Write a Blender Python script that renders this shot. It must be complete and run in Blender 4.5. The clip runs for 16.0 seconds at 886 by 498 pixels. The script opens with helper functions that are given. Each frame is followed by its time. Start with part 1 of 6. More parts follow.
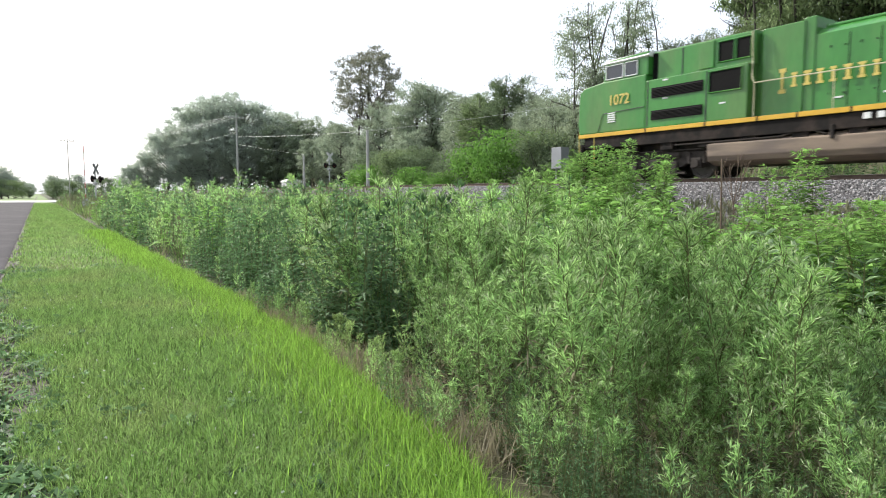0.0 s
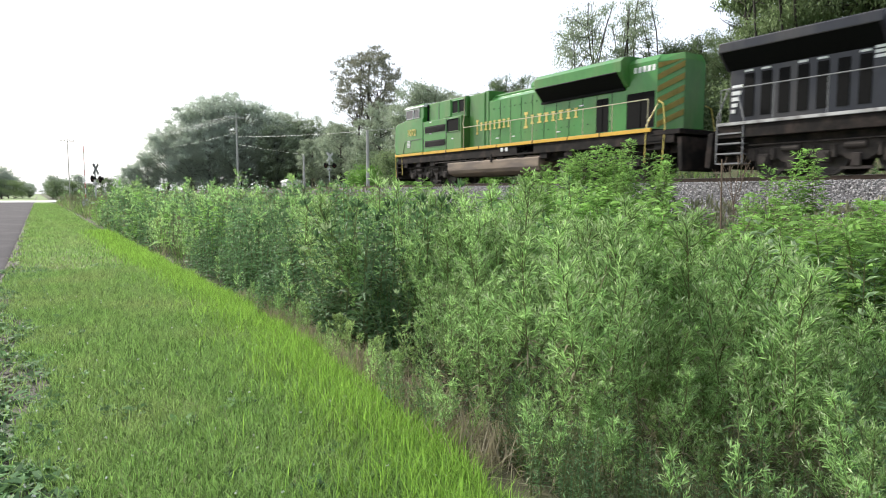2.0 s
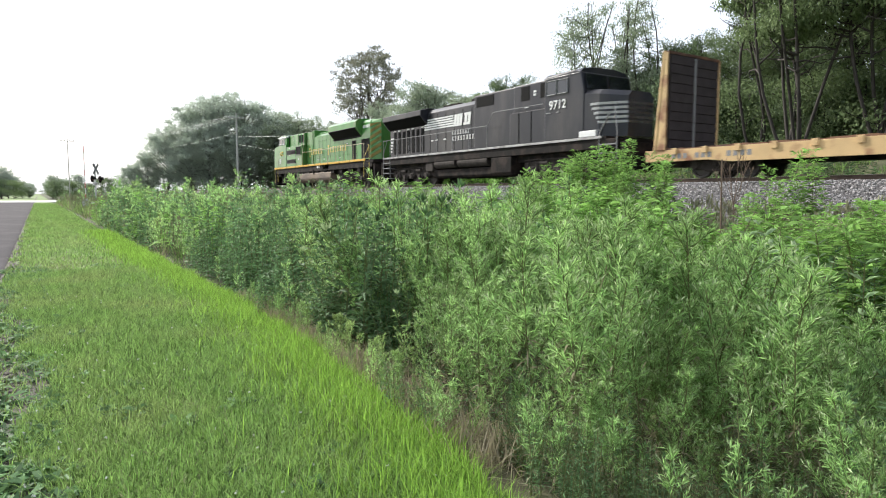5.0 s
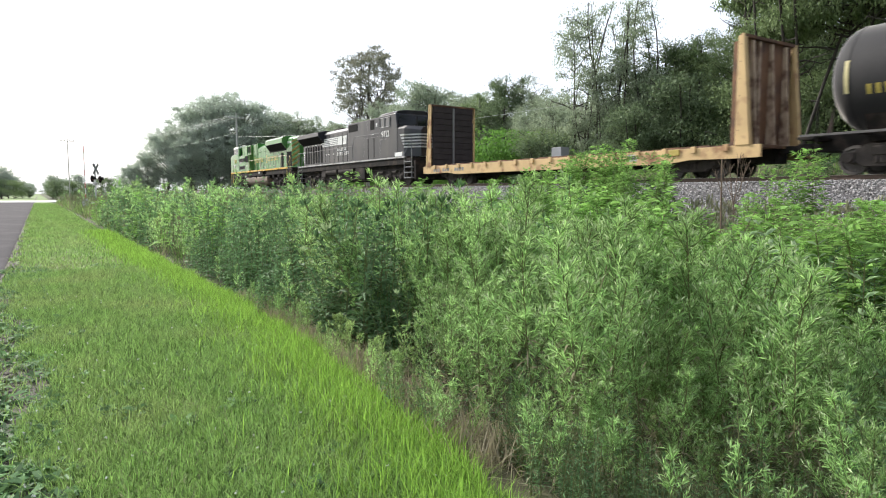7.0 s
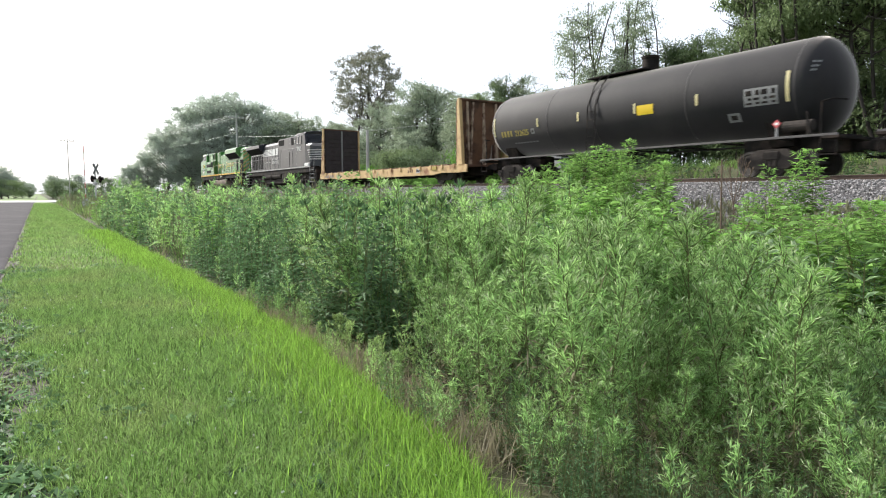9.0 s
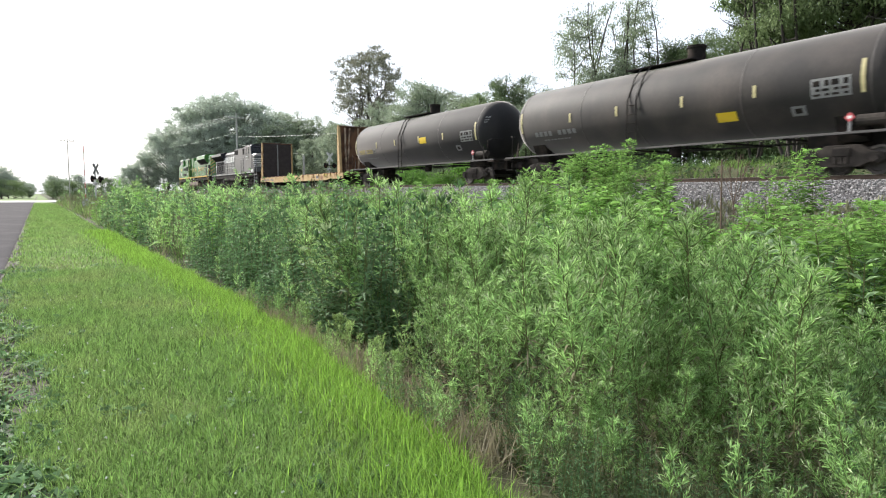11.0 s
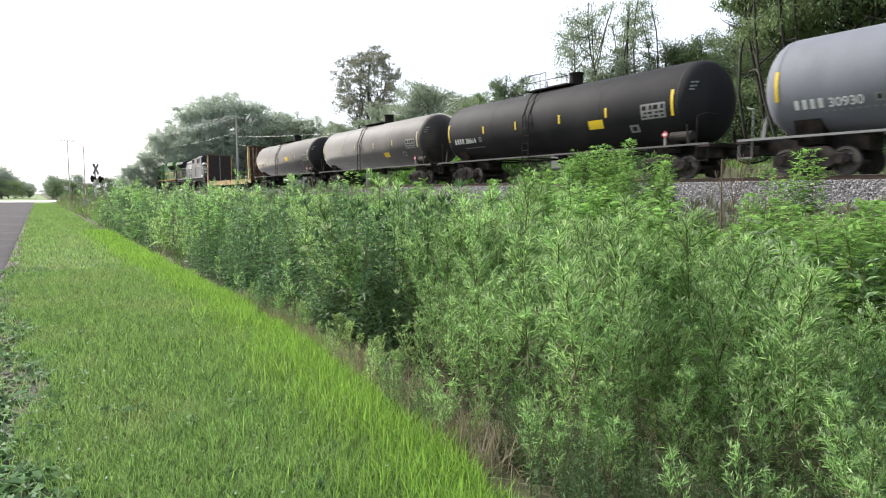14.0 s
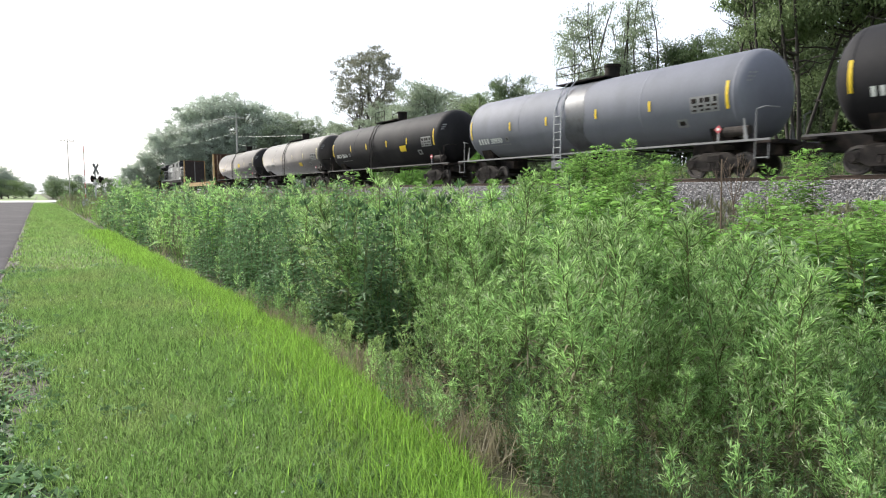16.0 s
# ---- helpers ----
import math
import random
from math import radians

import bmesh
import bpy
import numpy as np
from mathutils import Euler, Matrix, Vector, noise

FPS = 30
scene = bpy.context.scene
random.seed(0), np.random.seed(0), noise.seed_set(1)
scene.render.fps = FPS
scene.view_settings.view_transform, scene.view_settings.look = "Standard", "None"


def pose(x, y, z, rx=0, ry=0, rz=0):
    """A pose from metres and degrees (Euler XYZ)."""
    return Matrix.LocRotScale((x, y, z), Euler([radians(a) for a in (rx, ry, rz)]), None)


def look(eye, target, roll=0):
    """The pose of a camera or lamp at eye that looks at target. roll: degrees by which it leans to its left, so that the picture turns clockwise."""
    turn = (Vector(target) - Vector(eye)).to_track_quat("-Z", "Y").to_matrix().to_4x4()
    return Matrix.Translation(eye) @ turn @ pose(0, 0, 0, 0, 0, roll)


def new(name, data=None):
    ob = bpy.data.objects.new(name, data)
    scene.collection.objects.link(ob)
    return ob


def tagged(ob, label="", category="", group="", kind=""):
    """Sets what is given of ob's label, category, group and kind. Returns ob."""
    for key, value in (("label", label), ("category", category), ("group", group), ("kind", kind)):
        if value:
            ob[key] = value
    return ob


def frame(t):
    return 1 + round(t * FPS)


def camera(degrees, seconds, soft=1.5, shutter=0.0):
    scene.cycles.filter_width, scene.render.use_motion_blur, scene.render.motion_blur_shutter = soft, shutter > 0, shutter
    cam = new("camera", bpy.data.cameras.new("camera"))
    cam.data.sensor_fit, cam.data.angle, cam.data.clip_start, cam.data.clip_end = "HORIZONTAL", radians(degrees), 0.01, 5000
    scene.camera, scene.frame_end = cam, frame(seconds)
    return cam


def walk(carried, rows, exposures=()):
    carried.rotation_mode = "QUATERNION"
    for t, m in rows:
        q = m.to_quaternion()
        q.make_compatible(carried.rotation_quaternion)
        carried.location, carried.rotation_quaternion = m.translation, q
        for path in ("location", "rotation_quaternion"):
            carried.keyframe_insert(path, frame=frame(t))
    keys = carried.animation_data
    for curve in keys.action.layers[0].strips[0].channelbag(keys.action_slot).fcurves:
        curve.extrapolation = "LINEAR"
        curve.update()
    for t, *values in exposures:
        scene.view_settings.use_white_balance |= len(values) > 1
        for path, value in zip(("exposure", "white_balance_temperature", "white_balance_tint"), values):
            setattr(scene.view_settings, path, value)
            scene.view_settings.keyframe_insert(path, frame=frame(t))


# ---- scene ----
cam = camera(70.5, 16.0, soft=1.1, shutter=0.35)
YAW, PITCH = 32.75, 5.05
EYE = (0.0, 0.0, 1.6)
POSE = pose(*EYE, 90 - PITCH, 0, -YAW)
walk(cam, [(0.0, POSE), (16.0, POSE)])

# ---- daylight: bright haze, the sun low and veiled beyond the far end of the track ----
SUN_EL, SUN_AZ = radians(36), radians(-18)   # azimuth measured from +Y towards +X
world = bpy.data.worlds.new("sky")
scene.world = world
world.use_nodes = True
nt = world.node_tree
bg = nt.nodes["Background"]
sky = nt.nodes.new("ShaderNodeTexSky")
sky.sky_type, sky.sun_disc = "NISHITA", False
sky.sun_elevation, sky.sun_rotation = SUN_EL, SUN_AZ
sky.dust_density, sky.air_density, sky.ozone_density = 4.0, 1.0, 1.0
haze = nt.nodes.new("ShaderNodeMix")
haze.data_type = "RGBA"
haze.inputs[0].default_value = 0.62
haze.inputs[7].default_value = (8.5, 9.1, 10.3, 1)
nt.links.new(sky.outputs[0], haze.inputs[6])
glow_co = nt.nodes.new("ShaderNodeTexCoord")
glow_dot = nt.nodes.new("ShaderNodeVectorMath")
glow_dot.operation = "DOT_PRODUCT"
glow_dot.inputs[1].default_value = (math.sin(SUN_AZ), math.cos(SUN_AZ), 0.35)
glow = nt.nodes.new("ShaderNodeMapRange")
glow.interpolation_type = "SMOOTHSTEP"
for slot, value in zip((1, 2, 3, 4), (-0.95, 0.25, 0.42, 1.0)):
    glow.inputs[slot].default_value = value
veil = nt.nodes.new("ShaderNodeVectorMath")
veil.operation = "SCALE"
nt.links.new(glow_co.outputs["Generated"], glow_dot.inputs[0])
nt.links.new(glow_dot.outputs["Value"], glow.inputs[0])
nt.links.new(haze.outputs[2], veil.inputs[0])
nt.links.new(glow.outputs[0], veil.inputs[3])
nt.links.new(veil.outputs[0], bg.inputs[0])
bg.inputs[1].default_value = 0.135
sun = new("sun", bpy.data.lights.new("sun", "SUN"))
sun.data.energy, sun.data.angle, sun.data.color = 4.7, radians(4), (1.0, 0.965, 0.905)
sun_dir = Vector((math.sin(SUN_AZ) * math.cos(SUN_EL), math.cos(SUN_AZ) * math.cos(SUN_EL), math.sin(SUN_EL)))
sun.matrix_world = look(sun_dir * 50, (0, 0, 0))
scene.view_settings.exposure = 0.38


# ---- materials ----
def material(name, base, rough=0.6, metal=0.0, var=0.25, scale=3.0, fine=40.0, bump=0.0, second=None, mask=(0.45, 0.65), mscale=1.0,
             stretch=(1, 1, 1), island=0.0, sheen=0.0, dusting=0.22, through_light=0.0, spec=0.5, dust=(1.0, 1.0, 1.0), each=0.0):
    """A surface with coarse and fine variation; second: a colour of stains or wear laid on by a noise mask."""
    m = bpy.data.materials.new(name)
    m.use_nodes = True
    t = m.node_tree
    n, l = t.nodes, t.links
    b = n["Principled BSDF"]
    b.inputs["Roughness"].default_value, b.inputs["Metallic"].default_value = rough, metal
    b.inputs["Specular IOR Level"].default_value = spec
    b.inputs["Sheen Tint"].default_value = (*dust, 1.0)
    b.inputs["Sheen Weight"].default_value, b.inputs["Sheen Roughness"].default_value = sheen, dusting
    co = n.new("ShaderNodeTexCoord")
    mp = n.new("ShaderNodeMapping")
    mp.inputs["Scale"].default_value = stretch
    l.new(co.outputs["Object"], mp.inputs["Vector"])

    def tex(sc, detail=4.0):
        x = n.new("ShaderNodeTexNoise")
        x.inputs["Scale"].default_value, x.inputs["Detail"].default_value = sc, detail
        l.new(mp.outputs[0], x.inputs["Vector"])
        return x.outputs["Fac"]

    def calc(op, a, c):
        x = n.new("ShaderNodeMath")
        x.operation = op
        for i, q in enumerate((a, c)):
            if isinstance(q, (int, float)):
                x.inputs[i].default_value = q
            else:
                l.new(q, x.inputs[i])
        return x.outputs[0]

    def mix(kind, f, a, c):
        x = n.new("ShaderNodeMix")
        x.data_type, x.blend_type = "RGBA", kind
        for i, q in ((0, f), (6, a), (7, c)):
            if isinstance(q, (int, float)):
                x.inputs[i].default_value = q
            elif isinstance(q, tuple):
                x.inputs[i].default_value = (*q[:3], 1)
            else:
                l.new(q, x.inputs[i])
        return x.outputs[2]

    coarse, grain = tex(scale), tex(fine, 2.0)
    col = base
    if second:
        r = n.new("ShaderNodeMapRange")
        r.inputs[1].default_value, r.inputs[2].default_value = mask
        l.new(tex(mscale, 6.0), r.inputs[0])
        col = mix("MIX", r.outputs[0], base, second)
    v = calc("ADD", calc("MULTIPLY", coarse, 0.65), calc("MULTIPLY", grain, 0.35))
    if island:
        g = n.new("ShaderNodeNewGeometry")
        v = calc("ADD", calc("MULTIPLY", v, 1 - island), calc("MULTIPLY", g.outputs["Random Per Island"], island))
    r = n.new("ShaderNodeMapRange")
    r.inputs[1].default_value, r.inputs[2].default_value = (0.25, 0.75) if not island else (0.1, 0.9)
    r.inputs[3].default_value, r.inputs[4].default_value = 1 - var, 1 + var
    l.new(v, r.inputs[0])
    x = n.new("ShaderNodeVectorMath")
    x.operation = "SCALE"
    if isinstance(col, tuple):
        x.inputs[0].default_value = col[:3]
    else:
        l.new(col, x.inputs[0])
    tone = r.outputs[0]
    if each:
        own = n.new("ShaderNodeObjectInfo")
        tone = calc("MULTIPLY", tone, calc("ADD", calc("MULTIPLY", own.outputs["Random"], 2 * each), 1 - each))
    l.new(tone, x.inputs[3])
    l.new(x.outputs[0], b.inputs["Base Color"])
    if bump:
        bp = n.new("ShaderNodeBump")
        bp.inputs["Strength"].default_value, bp.inputs["Distance"].default_value = min(1.0, bump), 0.02
        l.new(v, bp.inputs["Height"])
        l.new(bp.outputs[0], b.inputs["Normal"])
    if through_light:
        tr = n.new("ShaderNodeBsdfTranslucent")
        l.new(x.outputs[0], tr.inputs["Color"])
        ms = n.new("ShaderNodeMixShader")
        ms.inputs[0].default_value = through_light
        l.new(b.outputs[0], ms.inputs[1])
        l.new(tr.outputs[0], ms.inputs[2])
        l.new(ms.outputs[0], n["Material Output"].inputs["Surface"])
    return m


GREEN = material("green_paint", (0.05, 0.215, 0.04), 0.24, sheen=0.7, var=0.22, scale=0.9, fine=9, second=(0.085, 0.20, 0.05), mscale=0.7, stretch=(1, 1, 0.35))
YELLOW = material("yellow_paint", (0.62, 0.36, 0.03), 0.4, var=0.15, scale=2)
CREAM = material("cream_handrail_paint", (0.52, 0.47, 0.30), 0.5, var=0.2, scale=3)
LETTER = material("lettering_yellow", (0.60, 0.47, 0.11), 0.45, var=0.15, scale=3)
WHITE = material("white_paint", (0.72, 0.72, 0.70), 0.45, var=0.12, scale=3)
ROOFWHITE = material("weathered_white_paint", (0.7, 0.71, 0.69), 0.4, var=0.1, scale=2)
BLACK = material("black_paint", (0.010, 0.011, 0.017), 0.30, spec=0.48, sheen=0.6, var=0.35, scale=0.9, fine=12, second=(0.040, 0.037, 0.037), mscale=0.8, stretch=(1, 1, 0.3))
UNDER = material("grimy_underframe_steel", (0.014, 0.012, 0.011), 0.8, spec=0.15, var=0.5, scale=4, second=(0.04, 0.03, 0.025), mscale=2.2, bump=0.2)
TRUCK = material("dusty_cast_steel", (0.05, 0.042, 0.037), 0.85, spec=0.2, var=0.45, scale=5, second=(0.04, 0.034, 0.03), mscale=3, bump=0.3)
DUST = material("dust_covered_fuel_tank", (0.22, 0.165, 0.12), 0.75, var=0.2, scale=1.6, second=(0.13, 0.10, 0.08), mscale=1.4, stretch=(1, 0.4, 2.5))
STEEL = material("worn_wheel_steel", (0.075, 0.066, 0.06), 0.6, 0.4, var=0.3, scale=6)
SCREEN = material("dark_screen", (0.006, 0.006, 0.006), 0.7, spec=0.08, var=0.3, scale=12)
GLASS = material("cab_glass", (0.012, 0.016, 0.022), 0.04, var=0.1, scale=2, spec=0.9)
TANKBLACK = material("dusty_black_tank_paint", (0.011, 0.0105, 0.0125), 0.72, spec=0.22, sheen=0.06, var=0.3, scale=1.0, fine=16, second=(0.024, 0.022, 0.023), mask=(0.4, 0.8), mscale=0.9, stretch=(1, 0.7, 0.5))
TANKDUSTY = material("dust_filmed_black_tank_paint", (0.013, 0.0125, 0.0145), 0.72, spec=0.3, sheen=1.0, dust=(1.0, 0.93, 0.88), dusting=0.32, var=0.3, scale=1.0, fine=16, second=(0.026, 0.024, 0.024), mask=(0.4, 0.8), mscale=0.9, stretch=(1, 0.7, 0.5))
TANKBROWN = material("brownish_black_tank_paint", (0.022, 0.0195, 0.019), 0.66, spec=0.35, sheen=1.0, dust=(1.0, 0.95, 0.91), dusting=0.36, var=0.3, scale=1.0, fine=16, second=(0.075, 0.06, 0.052), mask=(0.4, 0.8), mscale=0.9, stretch=(1, 0.7, 0.5))
TANKGREY = material("grey_tank_paint", (0.15, 0.156, 0.185), 0.72, sheen=0.14, var=0.12, scale=0.8, fine=14, second=(0.10, 0.105, 0.12), mask=(0.5, 0.85), mscale=0.6, stretch=(1, 1, 0.5))
GREYDIRT = material("dirty_grey_band", (0.09, 0.094, 0.105), 0.5, var=0.35, scale=3, second=(0.05, 0.05, 0.055), mscale=3)
REFLECT = material("yellow_reflective_tape", (0.75, 0.52, 0.03), 0.35, var=0.08)
PALETAPE = material("dusty_reflective_tape", (0.55, 0.48, 0.25), 0.45, var=0.15)
DUSTYSTEEL = material("dusty_dark_steel", (0.085, 0.08, 0.078), 0.7, var=0.3, scale=4)
DECAL = material("stencil_grey", (0.20, 0.20, 0.20), 0.6, var=0.25, scale=20)
FLATYELLOW = material("faded_yellow_steel", (0.54, 0.37, 0.175), 0.6, var=0.2, scale=1.3, second=(0.23, 0.10, 0.045), mask=(0.52, 0.7), mscale=1.7, bump=0.1)
# dusty rust, its colour lightened further for skylight caught by the ribs
DUSTYRUST_SKYLIT = material("dusty_rust_paled_for_skylight", (0.42, 0.31, 0.22), 0.8, var=0.3, scale=3, second=(0.13, 0.07, 0.045), mscale=2.5, bump=0.15)
RUST = material("rusty_brown_steel", (0.17, 0.085, 0.045), 0.8, var=0.35, scale=2, second=(0.08, 0.042, 0.028), mscale=1.5, bump=0.2)
PANELDARK = material("dark_brown_panel", (0.05, 0.042, 0.042), 0.85, spec=0.2, var=0.3, scale=2.5)
DIRTYYELLOW = material("grimy_yellow_paint", (0.36, 0.28, 0.06), 0.5, var=0.3, scale=3)
PALEWHITE = material("dusty_white_stripe", (0.42, 0.41, 0.40), 0.55, var=0.3, scale=2, second=(0.2, 0.19, 0.18), mscale=2.5)
RED = material("red_placard", (0.5, 0.08, 0.09), 0.4)
RAIL = material("rail_steel", (0.11, 0.075, 0.055), 0.6, 0.3, var=0.3, scale=5)
RAILTOP = material("polished_rail_head", (0.45, 0.44, 0.43), 0.28, 0.9, var=0.1)
TIE = material("weathered_tie_wood", (0.075, 0.06, 0.05), 0.9, var=0.35, scale=3, fine=30, bump=0.4, stretch=(1, 6, 6))
BALLAST = material("crushed_ballast_stone", (0.25, 0.24, 0.235), 0.85, var=0.85, scale=2, fine=30, island=0.7)
# darker than its stones: shade in the gaps is put into the colour
BALLASTBED = material("ballast_bed", (0.085, 0.08, 0.08), 0.9, var=0.6, scale=9, fine=24, bump=1.0)
SOIL = material("weedy_ground_soil", (0.060, 0.068, 0.028), 0.95, var=0.4, scale=0.8, fine=12, second=(0.10, 0.085, 0.05), mask=(0.5, 0.7), mscale=1.5, bump=0.6)
TURF = material("turf_under_grass", (0.15, 0.225, 0.065), 0.95, var=0.35, scale=0.9, fine=30, second=(0.10, 0.11, 0.04), mask=(0.48, 0.68), mscale=1.1, bump=0.5)
ASPHALT = material("worn_asphalt", (0.058, 0.053, 0.056), 0.95, var=0.25, scale=1.2, fine=90, second=(0.075, 0.068, 0.07), mscale=0.4, bump=0.35, spec=0.12)
# pale colour stands for sun glare on the far junction road
PALEROAD = material("pale_concrete_road", (0.42, 0.42, 0.42), 0.7, var=0.1, scale=0.6)
GRAVEL = material("shoulder_gravel", (0.085, 0.075, 0.06), 0.9, var=0.5, scale=3, fine=25, bump=0.8)
POLEWOOD = material("grey_pole_wood", (0.44, 0.43, 0.41), 0.85, var=0.2, scale=2, stretch=(6, 6, 1))
WIRE = material("aluminium_wire", (0.45, 0.47, 0.45), 0.6, 0.2)
ALU = material("galvanised_metal", (0.45, 0.46, 0.47), 0.5, 0.5, var=0.1)
CABPAINT = material("faded_grey_cabinet_paint", (0.24, 0.25, 0.26), 0.6, var=0.15, scale=2)
BARK = material("grey_brown_bark", (0.052, 0.045, 0.038), 0.9, var=0.5, scale=3, fine=18, bump=0.6, stretch=(3, 3, 0.7))


def leaf(name, base, var=0.5, tl=0.35, rough=0.65, scale=0.5, second=None, island=0.5, each=0.0):
    return material(name, base, rough, var=var, scale=scale, fine=3, island=island, through_light=tl, second=second, mscale=0.6, spec=0.2, each=each)


GRASS = leaf("lawn_grass", (0.215, 0.345, 0.10), 0.8, 0.42, scale=0.6, second=(0.245, 0.325, 0.115), island=0.7)
TALLGRASS = leaf("bright_edge_grass", (0.25, 0.42, 0.075), 0.65, 0.45, island=0.65)
DRYGRASS = leaf("dry_grass", (0.34, 0.30, 0.20), 0.4, 0.25)
DEADGRASS = leaf("dead_brown_grass", (0.19, 0.15, 0.105), 0.6, 0.2)
WEED = leaf("fine_weed_leaf", (0.28, 0.45, 0.165), 0.9, 0.52, scale=1.1, second=(0.31, 0.43, 0.155), each=0.3)
WEEDBLUE = leaf("goldenrod_leaf", (0.112, 0.20, 0.085), 0.85, 0.36, rough=0.58, scale=1.1, each=0.3)
MILKLEAF = leaf("milkweed_leaf", (0.27, 0.38, 0.20), 0.6, 0.35, rough=0.5)
WEEDLIME = leaf("ragweed_leaf", (0.205, 0.36, 0.092), 0.7, 0.45, scale=1.1, each=0.25)
WEEDTIP = leaf("seed_head", (0.42, 0.52, 0.28), 0.35, 0.3)
STEM = leaf("weed_stem", (0.16, 0.17, 0.075), 0.4, 0.1)
REED = leaf("seeding_grass_head", (0.24, 0.245, 0.145), 0.4, 0.2)
TREELEAF = leaf("tree_leaf", (0.185, 0.25, 0.115), 0.45, 0.42)
# the willows' own pale tone, also painted haze on trees further back
TREELEAF_PALE = leaf("willow_and_hazed_leaf", (0.31, 0.37, 0.25), 0.45, 0.5)
# leaf colour lightened to stand for haze over the far clump
TREELEAF_HAZED = leaf("far_willow_leaf_hazed", (0.45, 0.51, 0.42), 0.4, 0.5)
TREELEAF_DARK = leaf("dark_tree_leaf", (0.15, 0.205, 0.108), 0.45, 0.4)
# greyed, lightened leaf that puts distance haze into the tree line's colour
TREELEAF_HAZED_GREY = leaf("grey_green_leaf_hazed", (0.32, 0.38, 0.27), 0.4, 0.45)
TREELEAF_DULL = leaf("dull_olive_leaf", (0.24, 0.25, 0.185), 0.4, 0.4)
TREELEAF_BRIGHT = leaf("sunny_shrub_leaf", (0.15, 0.30, 0.06), 0.45, 0.4)


# ---- building tools ----
def part(name, bm, mat, parent=None, label="", smooth=False):
    me = bpy.data.meshes.new(name)
    bm.to_mesh(me)
    bm.free()
    if smooth:
        me.polygons.foreach_set("use_smooth", [True] * len(me.polygons))
    for m in mat if isinstance(mat, (list, tuple)) else (mat,):
        me.materials.append(m)
    ob = new(name, me)
    if parent:
        ob.parent = parent
    return tagged(ob, label)


def pieces(name, bm, mat, parent=None, label="", smooth=False):
    """Like part(), but each separate piece of the mesh becomes an object of its own."""
    seen, out = set(), []
    for v in bm.verts:
        if v in seen:
            continue
        todo, isle = [v], []
        seen.add(v)
        while todo:
            w = todo.pop()
            isle.append(w)
            for e in w.link_edges:
                o = e.other_vert(w)
                if o not in seen:
                    seen.add(o)
                    todo.append(o)
        b = bmesh.new()
        twin = {w: b.verts.new(w.co) for w in isle}
        for f in {f for w in isle for f in w.link_faces}:
            b.faces.new([twin[w] for w in f.verts])
        out.append(part(name, b, mat, parent, label, smooth))
    bm.free()
    return out[0]


def shared(name, me, parent, m=None):
    """One more object on a mesh that exists."""
    ob = new(name, me)
    ob.parent = parent
    if m:
        ob.matrix_basis = m
    return ob


def box(bm, x0, x1, y0, y1, z0, z1, bevel=0.0):
    r = bmesh.ops.create_cube(bm, size=1, matrix=Matrix.Translation(((x0 + x1) / 2, (y0 + y1) / 2, (z0 + z1) / 2)) @ Matrix.Diagonal((abs(x1 - x0), abs(y1 - y0), abs(z1 - z0), 1)))
    if bevel:
        es = list({e for v in r["verts"] for e in v.link_edges})
        bmesh.ops.bevel(bm, geom=es, offset=bevel, segments=2, profile=0.6, affect="EDGES")
    return bm


def solid(bm, pts, a, b, axis="x", bevel=0.0):
    """A profile pushed from a to b: profile in (y, z) along x, or in (x, z) along y."""
    def at(p, q):
        return (q, p[0], p[1]) if axis == "x" else (p[0], q, p[1])
    lo, hi = [bm.verts.new(at(p, a)) for p in pts], [bm.verts.new(at(p, b)) for p in pts]
    n = len(pts)
    fs = [bm.faces.new(lo), bm.faces.new(hi[::-1])]
    for i in range(n):
        fs.append(bm.faces.new((lo[i], hi[i], hi[(i + 1) % n], lo[(i + 1) % n])))
    bmesh.ops.recalc_face_normals(bm, faces=fs)
    if bevel:
        bmesh.ops.bevel(bm, geom=list({e for f in fs for e in f.edges}), offset=bevel, segments=2, profile=0.6, affect="EDGES")
    return bm


def tube(bm, p, q, r, n=8, r2=None):
    p, q = Vector(p), Vector(q)
    m = Matrix.Translation((p + q) / 2) @ (q - p).to_track_quat("Z", "Y").to_matrix().to_4x4()
    bmesh.ops.create_cone(bm, cap_ends=True, segments=n, radius1=r, radius2=r if r2 is None else r2, depth=(q - p).length, matrix=m)
    return bm


def path(bm, pts, r, n=6):
    for p, q in zip(pts, pts[1:]):
        tube(bm, p, q, r, n)
    return bm


def B():
    return bmesh.new()


def thing(name, label, category, group="", m=None):
    ob = new(name)
    ob.empty_display_size = 0.2
    if m:
        ob.matrix_basis = m
    return tagged(ob, label, category, group)


def writing(name, text, size, mat, parent, m, label="", stretch=1.0):
    cu = bpy.data.curves.new(name, "FONT")
    cu.body, cu.size, cu.extrude = text, size, 0.006
    cu.offset = 0.012 * size
    cu.materials.append(mat)
    ob = new(name, cu)
    ob.parent = parent
    ob.matrix_basis = m @ Matrix.Diagonal((stretch, 1, 1, 1))
    return tagged(ob, label)


